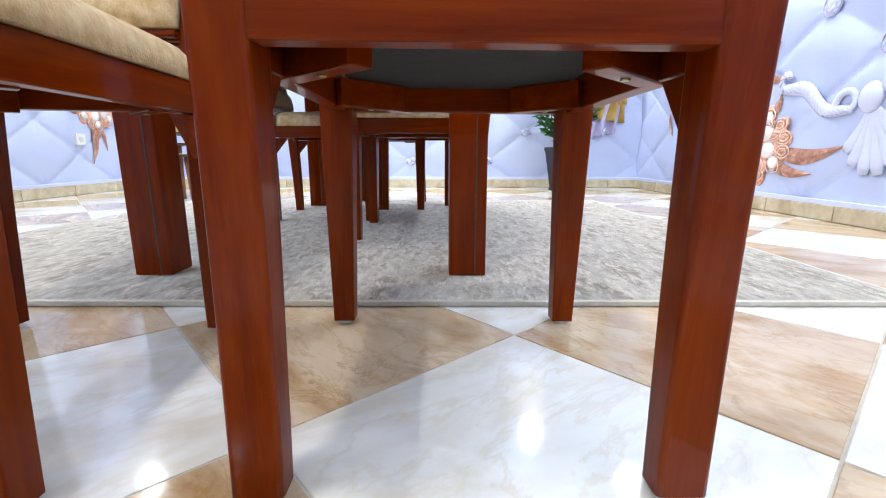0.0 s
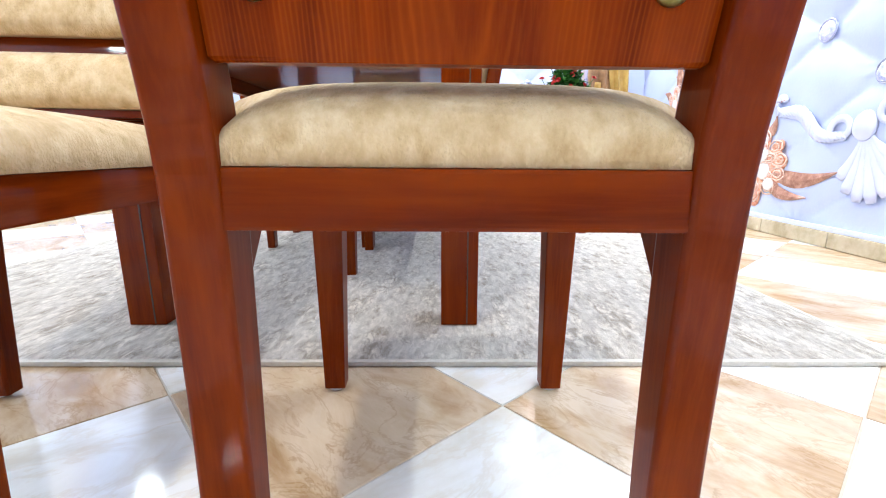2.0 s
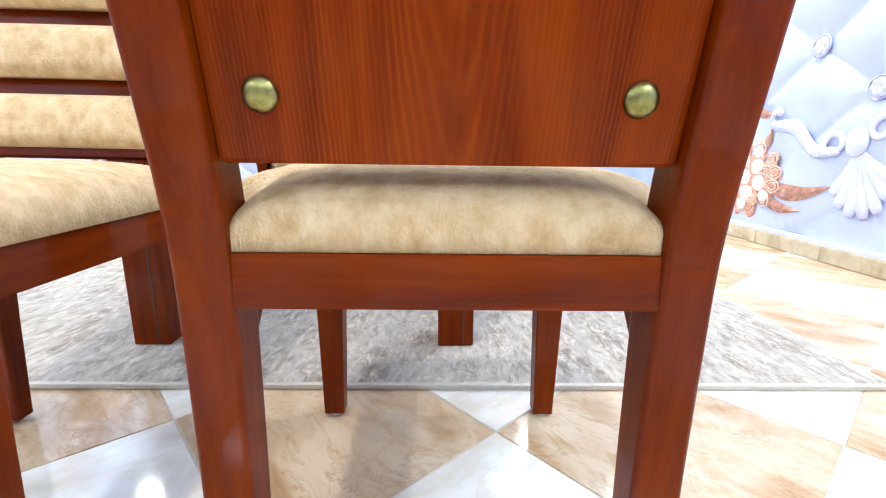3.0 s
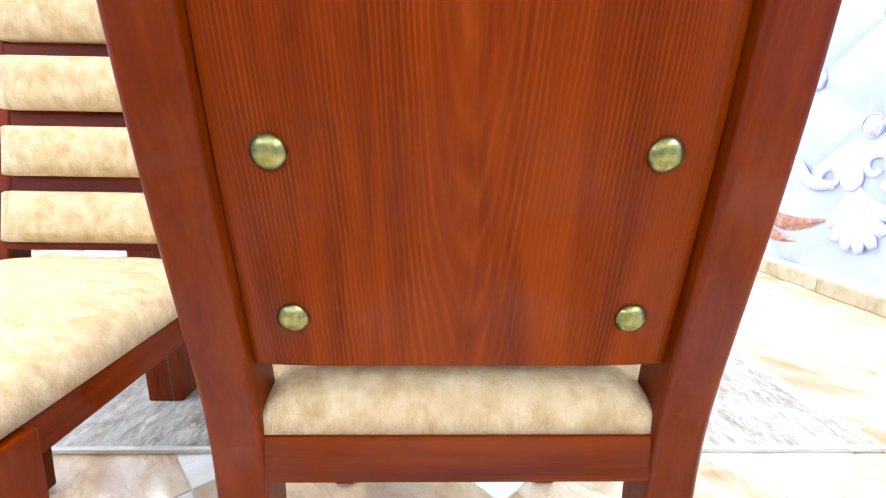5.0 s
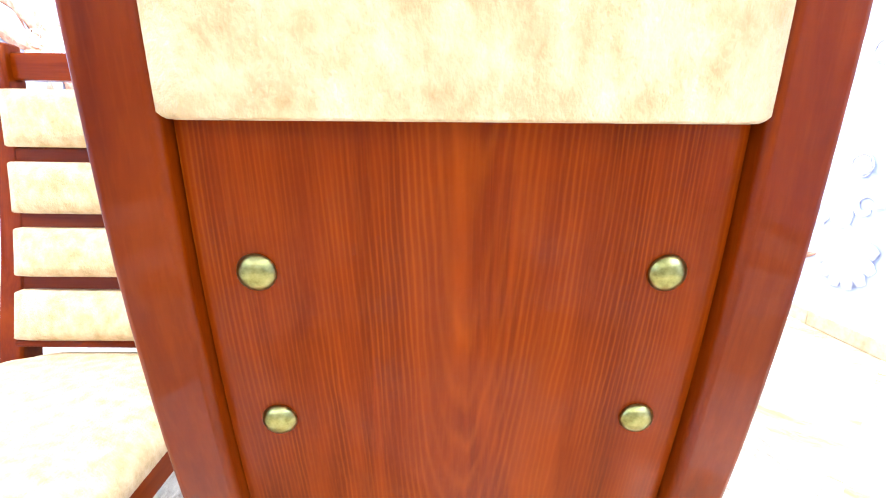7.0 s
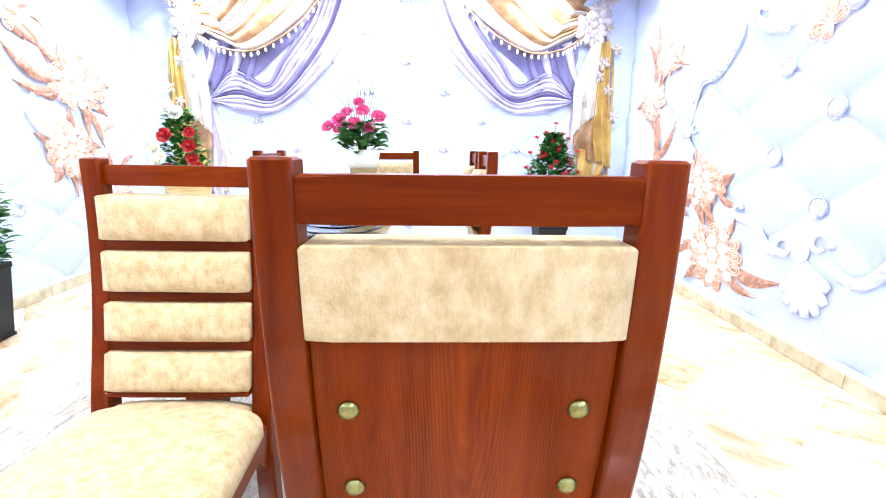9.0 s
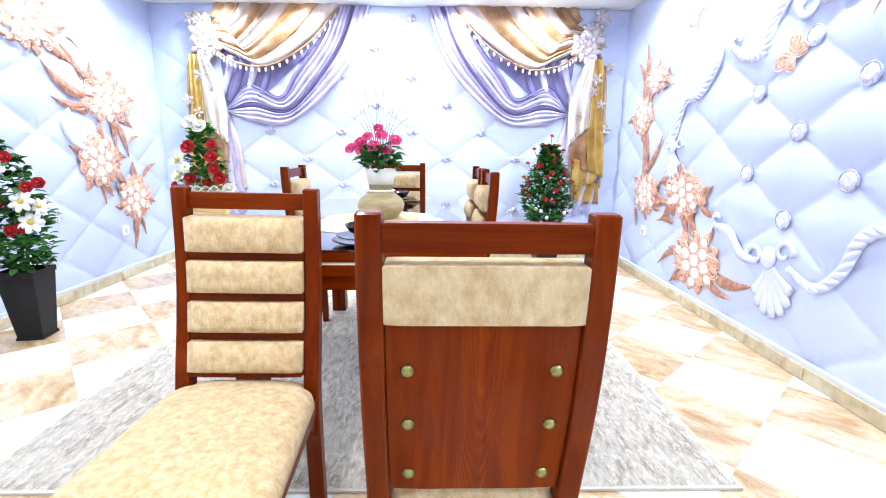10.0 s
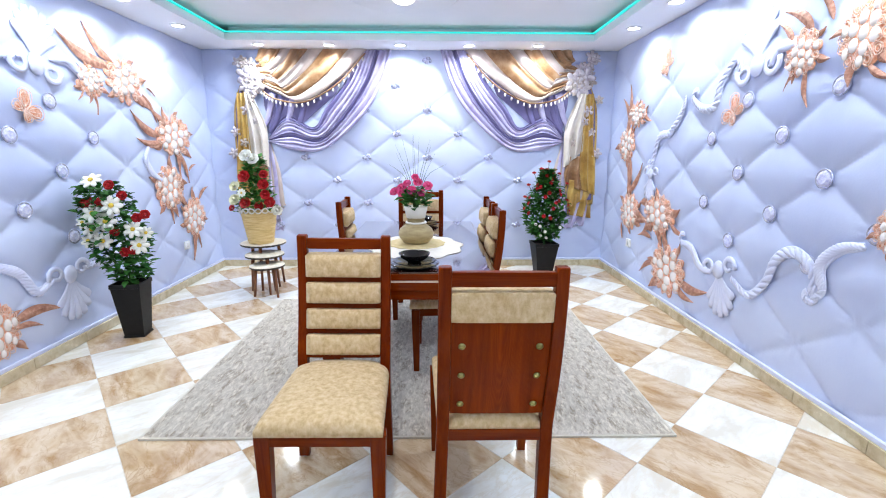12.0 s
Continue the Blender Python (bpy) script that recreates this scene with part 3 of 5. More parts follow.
    for a, b in zip(top, top[1:]):
        for i in range(nx):
            bm.faces.new((a[i], a[i + 1], b[i + 1], b[i]))
    for a, b in zip(low, low[1:]):
        for i in range(nx):
            bm.faces.new((a[i], b[i], b[i + 1], a[i + 1]))
    for j in range(ny):
        bm.faces.new((top[j][0], top[j + 1][0], low[j + 1][0], low[j][0]))
        bm.faces.new((top[j][nx], low[j][nx], low[j + 1][nx], top[j + 1][nx]))
    for i in range(nx):
        bm.faces.new((top[0][i], low[0][i], low[0][i + 1], top[0][i + 1]))
        bm.faces.new((top[ny][i], top[ny][i + 1], low[ny][i + 1], low[ny][i]))
    part("seat", bm, velvet, chair, "padded beige velvet seat", True)
    part("top_rail", slab(-0.1480, 0.1480, 0.899, 0.942, 0.003, 0.025), wood_across, chair)
    part("back_panel", slab(-0.1470, 0.1470, 0.4555, 0.793, 0.012, 0.022, nz=12), veneer, chair, "veneered rear panel with vertical grain")
    part("front_board", slab(-0.1480, 0.1480, 0.4585, 0.788, 0.0222, 0.040, nz=12), wood_across, chair, "wooden board between the padded strips")
    for k, (z0, z1) in enumerate(((0.790, 0.881), (0.682, 0.766), (0.578, 0.657), (0.473, 0.553))):
        top_pad = k == 0
        part("back_pad", slab(-0.1482, 0.1482, z0, z1, 0.0005 if top_pad else 0.0403, 0.058, 0.018, 0.003, 12, 12), velvet, chair, "padded beige velvet strip", True)
    part("bottom_slat", slab(-0.148, 0.148, 0.4610, 0.4718, 0.0403, 0.056), wood_across, chair)
    stud = None
    for z in (0.4965, 0.6065, 0.7090):
        for x in (-0.1150, 0.1165):
            tilt = math.degrees(math.atan2(smooth_face(z - 0.03) - smooth_face(z + 0.03), 0.06))
            mm = Matrix.Translation((x, smooth_face(z) + 0.0122, z)) @ pose(0, 0, 0, 90 + tilt, 0, 0)
            if stud is None:
                ob = part("stud", lathe([(0.0105, 0.0), (0.0112, 0.0012), (0.0105, 0.0028), (0.0088, 0.0048), (0.006, 0.0064), (0.0025, 0.0072)], 24), brass, chair, "domed brass stud", True)
                ob.matrix_basis = mm
                stud = ob.data
            else:
                share("stud", stud, chair, mm)["label"] = "domed brass stud"
    return chair


CHAIR = dining_chair(pose(0.1400, 0.381, 0.0005, 0, 0.4, 0.6))
CHAIR["label"] = "mahogany dining chair with beige velvet seat and brass-studded back panel"
for (x, y, r, label) in ((-0.431, 0.780, 180.9, "mahogany dining chair turned away from the table, beige velvet seat"),
                         (0.245, 1.675, 90, "mahogany dining chair pushed in at the table's long side"),
                         (0.24, 2.105, 90, "mahogany dining chair pushed in at the table's long side"),
                         (-0.60, 2.085, -88, "mahogany dining chair drawn up beside the glass-topped table"),
                         (-0.175, 2.70, 180, "mahogany dining chair at the head of the table, behind the vase")):
    copy_thing(CHAIR, pose(x, y, 0.001, 0, 0.9 if y < 1 else 0, 0) @ pose(0, 0, 0, 0, 0, r) @ Matrix.Diagonal((1, 1, 0.985 if y < 1 else 1, 1)))["label"] = label

# ---------------------------------------------------------------- dining table
TX0, TX1, TY0, TY1 = -0.605, 0.232, 1.03, 2.53
table = thing("dining_table", "mahogany dining table with a dark reflecting glass top", "table", m=pose((TX0 + TX1) / 2, (TY0 + TY1) / 2, 0))
hx, hy = (TX1 - TX0) / 2, (TY1 - TY0) / 2
for sx in (-1, 1):
    for sy in (-1, 1):
        leg = part("leg", box(-0.042, 0.042, -0.042, 0.042, 0.012, 0.647, 0.003), wood_up, table, m=pose(sx * (hx - 0.058), sy * (hy - 0.058), 0))
        for gx in (0.018,):
            # No recess is cut: a dark strip carries the groove's shade as colour.
            part("groove_shade", box(gx - 0.0015, gx + 0.0015, -0.0432, 0.0432, 0.016, 0.645, 0), stool_edge, leg, "dark strip down the leg, painted shade of a groove", m=pose(sx * (hx - 0.058), sy * (hy - 0.058), 0))
for s in (-1, 1):
    part("apron", box(-hx + 0.10, hx - 0.10, -0.011, 0.011, 0.60, 0.6475, 0.002), wood_across, table, m=pose(0, s * (hy - 0.03), 0))
    part("apron", box(-0.011, 0.011, -hy + 0.10, hy - 0.10, 0.60, 0.6475, 0.002), wood_along, table, m=pose(s * (hx - 0.03), 0, 0))
part("frame_rail", box(-hx + 0.006, hx - 0.006, -hy + 0.006, hy - 0.006, 0.648, 0.687, 0.003), wood_across, table)
part("inlay", box(-hx + 0.003, hx - 0.003, -hy + 0.003, hy - 0.003, 0.6875, 0.6965, 0), stool_top, table, "pale line under the top")
part("tabletop", box(-hx, hx, -hy, hy, 0.697, 0.727, 0.004), wood_across, table)
part("glass", box(-hx + 0.006, hx - 0.006, -hy + 0.006, hy - 0.006, 0.7275, 0.7355, 0.002), glass_top, table, "dark polished glass")
TABLE_Z = 0.7358


# ---------------------------------------------------------------- wallpaper ornaments
class Face:
    """One wall's plane: turns (along, up, proud) into the room."""
    def __init__(self, wall, at, s=1.0):
        self.wall, self.at = wall, at
        o = at(PRINT_U * (1 - s), PRINT_V * (1 - s), 0)
        base = at(0, 0, 0)
        self.m = Matrix(((at(1, 0, 0) - base) * s, (at(0, 1, 0) - base) * s, at(0, 0, 1) - base)).transposed().to_4x4()
        self.m.translation = o
        if s < 1:
            self.m = self.m @ Matrix.Diagonal((1, 1, 0.62, 1))

    def put(self, name, bm, mat, parent=None, label="", smooth=True):
        return part(name, bm, mat, parent or self.wall, label, smooth, self.m)


right_face, left_face, back_face = Face(wall_right, right_at, PRINT_SCALE), Face(wall_left, left_at, PRINT_SCALE), Face(wall_back, back_at)


def dome(bm, u, v, n, ru, rv, h, turn=0.0, k=14, rings=4):
    """A shallow oval bump on the wall."""
    c, s = math.cos(turn), math.sin(turn)
    rows = []
    for j in range(rings + 1):
        a = j / rings * math.pi / 2
        r, z = math.cos(a), math.sin(a)
        r = max(r, 0.05)
        rows.append([Vector((u + c * r * ru * math.cos(t) - s * r * rv * math.sin(t), v + s * r * ru * math.cos(t) + c * r * rv * math.sin(t), n + h * z))
                     for t in (i * math.tau / k for i in range(k))])
    return loft(rows, bm)


def pearl_flower(face, u, v, ru, rv, seed):
    """Two rings of lacy coral petals round a cluster of pearls."""
    rnd = random.Random(seed)
    bm = bmesh.new()
    for count, dist, size, low in ((13, 0.80, 0.22, 0.006), (9, 0.55, 0.26, 0.012)):
        for k in range(count):
            a = k * math.tau / count + rnd.uniform(-0.12, 0.12)
            d = dist + rnd.uniform(-0.08, 0.10)
            dome(bm, u + ru * d * math.cos(a), v + rv * d * math.sin(a), low, ru * size * rnd.uniform(0.9, 1.2), rv * size * rnd.uniform(0.8, 1.1), 0.006 + 0.004 * rnd.random(), a, 12, 3)
    dome(bm, u, v, 0.012, ru * 0.6, rv * 0.6, 0.008)
    flower = face.put("flower", bm, coral, None, "coral filigree flower set with pearls")
    bm = bmesh.new()
    for count, dist, n in ((13, 0.82, 0.017), (9, 0.58, 0.023)):
        for k in range(count):
            a = k * math.tau / count + rnd.uniform(-0.1, 0.1)
            for q in (1.0, 0.55):
                loop = spline([(u + ru * (dist + q * 0.19 * math.cos(t)) * math.cos(a + q * 0.2 * math.sin(t)), v + rv * (dist + q * 0.19 * math.cos(t)) * math.sin(a + q * 0.2 * math.sin(t)), n) for t in (i * math.tau / 6 for i in range(7))], 10)
                tube(loop, min(ru, rv) * 0.022, 4, bm)
    face.put("filigree", bm, relief_pink, flower, "pale looped filigree edge")
    spots = [(0, 0)] + [(0.44 * math.cos(a), 0.44 * math.sin(a)) for a in (k * math.tau / 6 + 0.3 for k in range(6))]
    spots += [(0.76 * math.cos(a), 0.76 * math.sin(a)) for a in rnd.sample([k * math.tau / 7 + 0.2 for k in range(7)], 4)]
    for pu, pv in spots:
        bm = bmesh.new()
        big = 0.205 if abs(pu) + abs(pv) < 0.7 else 0.15
        dome(bm, u + ru * pu, v + rv * pv, 0.016, ru * big * rnd.uniform(0.85, 1.0), rv * big * rnd.uniform(1.0, 1.2), 0.02, 0, 12, 4)
        face.put("pearl", bm, pearl, flower)
    for k in range(5):
        a = k * math.tau / 5 + rnd.uniform(-0.5, 0.5)
        b = a + rnd.uniform(-0.25, 0.25)
        reach = rnd.uniform(1.25, 1.6)
        print_leaf(face, u + ru * 0.8 * math.cos(a), v + rv * 0.8 * math.sin(a), u + ru * reach * math.cos(b), v + rv * reach * math.sin(b), 0.5)


def print_leaf(face, u0, v0, u1, v1, wide=0.21):
    """A pointed leaf with a raised midrib and two rows of ribs."""
    a, b = Vector((u0, v0, 0)), Vector((u1, v1, 0))
    d = b - a
    side = Vector((-d.y, d.x, 0)) * wide
    bend = Vector((-d.y, d.x, 0)) * 0.1
    rows = []
    for k in range(17):
        t = k / 16
        w = math.sin(math.pi * min(1, t ** 0.75)) ** 0.9 * (1 - 0.25 * t) * 0.5 + 0.012
        c = a + d * t + bend * math.sin(math.pi * t)
        rib = 0.0025 * (k % 2)
        rows.append([c + side * w + Vector((0, 0, 0.008)), c + side * w * 0.5 + Vector((0, 0, 0.013 + rib)), c + Vector((0, 0, 0.019)),
                     c - side * w * 0.5 + Vector((0, 0, 0.013 + rib)), c - side * w + Vector((0, 0, 0.008))])
    face.put("leaf", loft(rows, cap=False, closed=False), copper_leaf, None, "copper-brown ribbed leaf", False)


def shell(face, u, v, tu, tv, seed=0):
    """A fan of seven flutes from a knob at (u, v) towards (tu, tv), with two curls at its foot."""
    a, b = Vector((u, v, 0)), Vector((tu, tv, 0))
    d = b - a
    length, base = d.length, math.atan2(d.y, d.x)
    bm = bmesh.new()
    for k in range(7):
        s = (k - 3) / 3
        ang = base + s * 0.62
        reach = length * (1 - 0.28 * s * s)
        pts = [a + Vector((math.cos(ang - s * 0.25 * (1 - t)), math.sin(ang - s * 0.25 * (1 - t)), 0)) * reach * (0.12 + 0.88 * t) + Vector((0, 0, 0.008)) for t in (i / 8 for i in range(9))]
        tube(pts, lambda t: length * (0.022 + 0.085 * t ** 1.2) * (1 if t < 0.93 else 0.6), 10, bm, 0.5)
    ob = face.put("shell", bm, relief_mat, None, "raised pale shell ornament")
    bm = bmesh.new()
    dome(bm, u, v, 0.01, length * 0.17, length * 0.2, 0.035)
    for s in (-1, 1):
        c = a + Vector((math.cos(base + s * 1.75), math.sin(base + s * 1.75), 0)) * length * 0.33
        pts = [c + Vector((math.cos(base + s * (1.2 + t)), math.sin(base + s * (1.2 + t)), 0)) * length * (0.2 - 0.022 * t) + Vector((0, 0, 0.012)) for t in (i * 0.42 for i in range(15))]
        tube(pts, lambda t: length * (0.06 - 0.02 * t), 8, bm, 0.7)
    face.put("knob", bm, relief_mat, ob)


def scroll(face, points, r=0.042):
    """A twisted leaf scroll that ends in a curl."""
    pts = [Vector((u, v, 0.01)) for u, v in points]
    path = spline(pts, 40)
    end, before = path[-1], path[-4]
    a = math.atan2((end - before).y, (end - before).x)
    for turn in (1,):
        c = end + Vector((-math.sin(a), math.cos(a), 0)) * 0.045
        path += [c + Vector((math.sin(a + t), -math.cos(a + t), 0)) * (0.045 - 0.006 * t) for t in (i * 0.4 for i in range(1, 12))]
    ob = face.put("scroll", tube(path, lambda t: r * (0.45 + 0.35 * math.sin(math.pi * min(1, t * 1.15))), 10, None, 0.25), relief_mat, None, "raised pale scroll ornament")
    bm = bmesh.new()
    for k in range(1, 49, 2):
        p, q = path[k], path[k + 1]
        w = r * (0.45 + 0.6 * math.sin(math.pi * min(1, k / 44)))
        d = q - p
        c = p + Vector((-d.y, d.x, 0)).normalized() * w * 0.12
        dome(bm, c.x, c.y, 0.014, w * 1.15, w * 0.42, w * 0.5, math.atan2(d.y, d.x) + 0.62, 10, 3)
    face.put("acanthus", bm, relief_mat, ob, "pale slanting acanthus flutes")


def jewel(face, u, v, r, mesh_store={}):
    """A faceted crystal button in a beaded rim."""
    m = face.m @ Matrix.Translation((u, v, -0.012))
    key = (face.wall.name, r)
    if key not in mesh_store:
        a = part("button", lathe([(r, 0.0), (r * 1.02, 0.006), (r * 0.97, 0.011), (r * 0.9, 0.011), (r * 0.88, 0.004)], 26), chrome, face.wall, "crystal button with a silvery rim", True)
        b = part("crystal", lathe([(r * 0.89, 0.004), (r * 0.84, 0.010), (r * 0.5, 0.020), (r * 0.3, 0.018)], 8), crystal, a, "faceted crystal")
        mesh_store[key] = (a.data, b.data)
        a.matrix_basis = m
    else:
        a = share("button", mesh_store[key][0], face.wall, m)
        a["label"] = "crystal button with a silvery rim"
        share("crystal", mesh_store[key][1], a, Matrix())


def winged(face, u, v, s):
    """A small butterfly of looped filigree: two large wings, one small, each with ribs and an edge."""
    bm, edge = bmesh.new(), bmesh.new()
    for (ang, length, wide) in ((1.35, 1.15, 0.5), (-0.1, 1.1, 0.5), (2.5, 0.7, 0.35), (-1.2, 0.6, 0.3)):
        d, q = Vector((math.cos(ang), math.sin(ang), 0)) * s * length, Vector((-math.sin(ang), math.cos(ang), 0)) * s * wide
        o = Vector((u, v, 0))
        c = o + d * 0.55
        dome(bm, c.x, c.y, 0.006, s * length * 0.48, s * wide * 0.72, 0.006, ang, 16, 3)
        for inner in (1.0, 0.6):
            loop = [o + d * (0.55 - 0.55 * inner * math.cos(t)) + q * inner * math.sin(t) * (0.8 - 0.35 * math.cos(t)) + Vector((0, 0, 0.012)) for t in (k * math.tau / 20 for k in range(21))]
            tube(loop, s * 0.026, 5, edge)
        for k in (-0.5, 0.0, 0.5):
            tube([o + d * 0.1 + Vector((0, 0, 0.012)), o + d * 0.6 + q * k + Vector((0, 0, 0.015)), o + d * 1.02 + q * k * 1.2 + Vector((0, 0, 0.012))], s * 0.018, 5, edge)
    ob = face.put("filigree_ornament", bm, coral, None, "small coral filigree winged ornament")
    face.put("filigree", edge, relief_pink, ob, "pale looped filigree edge")


def socket(face, u, v):
    bm = box(u - 0.04, u + 0.04, v - 0.04, v + 0.04, -0.01, 0.02, 0.005)
    ob = part("wall_socket", bm, socket_mat, None, "", False, face.m)
    tagged(ob, "small square white wall socket", "socket")
    bm = lathe([(0.02, 0.0202), (0.021, 0.0225), (0.014, 0.0215)], 20)
    part("cover", bm, plastic_pale, ob, "round cover", True, face.m @ Matrix.Translation((u, v, 0)))


relief_pink = material("pink_filigree", [(0.8, 0.5, 0.4), (0.86, 0.68, 0.6)], noise_scale=40, rough=0.45, random_amount=1, bump=0.3, bump_scale=120)

for k, (u, v, ru, rv) in enumerate(((2.62, 0.31, 0.27, 0.2), (2.87, 0.75, 0.25, 0.165), (3.44, 0.7, 0.2, 0.17), (3.64, 1.34, 0.18, 0.16), (3.46, 1.62, 0.19, 0.11), (1.55, 1.78, 0.115, 0.12), (1.21, 1.8, 0.13, 0.16), (0.9, 0.95, 0.08, 0.1))):
    pearl_flower(right_face, u, v, ru, rv, 10 + k)
for leaf in ((2.46, 0.28, 2.05, 0.30), (2.5, 0.24, 2.2, 0.17), (2.86, 0.32, 3.1, 0.17), (3.52, 0.86, 3.57, 1.3), (3.5, 0.88, 3.25, 1.17), (3.66, 1.44, 3.66, 1.92), (3.6, 1.5, 3.8, 1.8),
             (3.36, 1.66, 3.15, 1.54), (3.05, 0.66, 3.36, 0.56), (2.66, 0.7, 2.42, 0.64), (2.95, 0.52, 3.2, 0.5), (3.6, 0.56, 3.54, 0.4), (1.62, 1.83, 1.76, 1.98), (1.5, 1.88, 1.73, 2.03),
             (1.39, 1.9, 1.51, 2.05), (1.51, 1.69, 1.46, 1.5), (1.57, 1.71, 1.64, 1.6), (1.17, 1.66, 1.02, 1.58)):
    print_leaf(right_face, *leaf)
for path in (((2.05, 0.45), (2.19, 0.46), (2.31, 0.56), (2.45, 0.58)), ((1.84, 0.47), (1.67, 0.41), (1.55, 0.52), (1.49, 0.68), (1.38, 0.75), (1.26, 0.7), (1.2, 0.57)),
             ((1.0, 0.86), (1.12, 0.82), (1.2, 0.72), (1.17, 0.61)), ((2.01, 1.75), (2.08, 1.85), (2.2, 1.73), (2.25, 1.58), (2.4, 1.58), (2.52, 1.65)),
             ((2.63, 1.69), (2.66, 1.58), (2.8, 1.43), (2.98, 1.39), (3.06, 1.16)), ((1.77, 1.76), (1.72, 1.84), (1.62, 1.85))):
    scroll(right_face, path)
shell(right_face, 1.97, 0.49, 1.88, 0.18)
shell(right_face, 1.88, 1.78, 1.92, 2.12)
shell(right_face, 3.07, 1.08, 3.07, 0.84)
for face, runs in ((right_face, (((3.63, 1.4), (3.56, 1.1), (3.46, 0.85)), ((3.35, 0.72), (3.12, 0.66), (2.95, 0.6)), ((2.85, 0.62), (2.76, 0.48), (2.68, 0.36)))),
                   (left_face, (((2.95, 1.72), (3.14, 1.62), (3.3, 1.5)), ((3.46, 1.28), (3.45, 1.08), (3.44, 0.9)), ((3.38, 0.86), (3.5, 0.74), (3.56, 0.66))))):
    for run in runs:
        face.put("stem", tube(spline([(u, v, 0.008) for u, v in run], 14), lambda t: 0.026 + 0.012 * math.sin(9 * t), 8, None, 0.35), copper_leaf, None, "copper-brown stem between the flowers")
winged(right_face, 2.03, 1.51, 0.11)
winged(right_face, 2.96, 1.97, 0.12)
socket(right_face, 3.4, 0.38)

for k, (u, v, ru, rv) in enumerate(((2.47, 1.76, 0.12, 0.11), (2.83, 1.81, 0.2, 0.165), (3.42, 1.41, 0.26, 0.19), (3.25, 0.94, 0.21, 0.2), (3.6, 0.62, 0.21, 0.19), (1.46, 0.27, 0.13, 0.17))):
    pearl_flower(left_face, u, v, ru, rv, 40 + k)
for leaf in ((2.69, 1.9, 2.23, 2.05), (2.74, 1.93, 2.47, 2.16), (2.49, 1.68, 2.49, 1.53), (2.39, 1.69, 2.33, 1.62), (3.03, 1.74, 3.18, 1.52), (3.2, 1.4, 2.85, 1.6), (3.22, 1.35, 2.88, 1.38), (3.46, 1.26, 3.58, 0.96),
             (3.6, 1.08, 3.74, 1.14), (3.2, 0.8, 3.24, 0.6), (3.55, 0.5, 3.5, 0.18), (3.6, 0.48, 3.66, 0.28), (3.72, 0.78, 3.93, 0.9), (1.55, 0.29, 1.9, 0.26), (1.55, 0.25, 1.74, 0.2), (3.1, 1.8, 3.2, 1.74)):
    print_leaf(left_face, *leaf)
for path in (((1.87, 0.46), (1.74, 0.42), (1.65, 0.56), (1.52, 0.64)), ((2.11, 0.47), (2.28, 0.48), (2.45, 0.5), (2.58, 0.6), (2.75, 0.55)), ((2.15, 1.85), (2.28, 1.86), (2.36, 1.8)),
             ((3.02, 1.3), (2.96, 1.2), (3.02, 1.08), (3.12, 1.02)), ((1.9, 1.82), (1.75, 1.8), (1.66, 1.7), (1.55, 1.72))):
    scroll(left_face, path)
shell(left_face, 2.0, 0.46, 2.01, 0.14)
shell(left_face, 2.04, 1.8, 2.1, 2.14)
winged(left_face, 1.9, 1.51, 0.11)
socket(left_face, 3.41, 0.36)

for face, shift in ((right_face, R_SHIFT), (left_face, L_SHIFT)):
    for a in range(-5, 6):
        for b in range(-4, 5):
            if (a + b) % 2:
                continue
            u, v = 1.935 + shift + a * 0.322, 0.70 + b * 0.222
            if frame_depth(u, v, 1.55 + shift) > 0.85 and 0.6 < v < 1.7:
                jewel(face, u, v, 0.05)

# small silvery studs in the quilting of the back wall
stud_mesh = None
for a in range(-7, 7):
    for b in range(-5, 5):
        u, v = -0.148 + a * 0.33, 1.212 + b * 0.2465
        if (a + b) % 2 or not LEFT + 0.05 < u < RIGHT - 0.04 or not 0.12 < v < 2.26:
            continue
        s = abs(u + 0.255)
        if s > 0.75 and s < 2.0 and v > 1.3 or (1.3 < s < 2.0 and v > 0.6):
            continue
        m = back_face.m @ Matrix.Translation((u, v, -0.012))
        if stud_mesh is None:
            bm = bmesh.new()
            for (du, dv, r) in ((-0.016, -0.004, 0.02), (0.014, 0.006, 0.022), (0.0, -0.012, 0.02), (0.03, -0.008, 0.014)):
                dome(bm, 1.3 * du, 1.3 * dv, 0.0, 1.3 * r, 1.3 * r, 0.026, 0, 7, 3)
            ob = part("stud", bm, chrome, wall_back, "small faceted silvery stud")
            ob.matrix_basis = m
            stud_mesh = ob.data
        else:
            share("stud", stud_mesh, wall_back, m)["label"] = "small faceted silvery stud"

# ---------------------------------------------------------------- draped curtains on the back wall
AXIS = -0.255


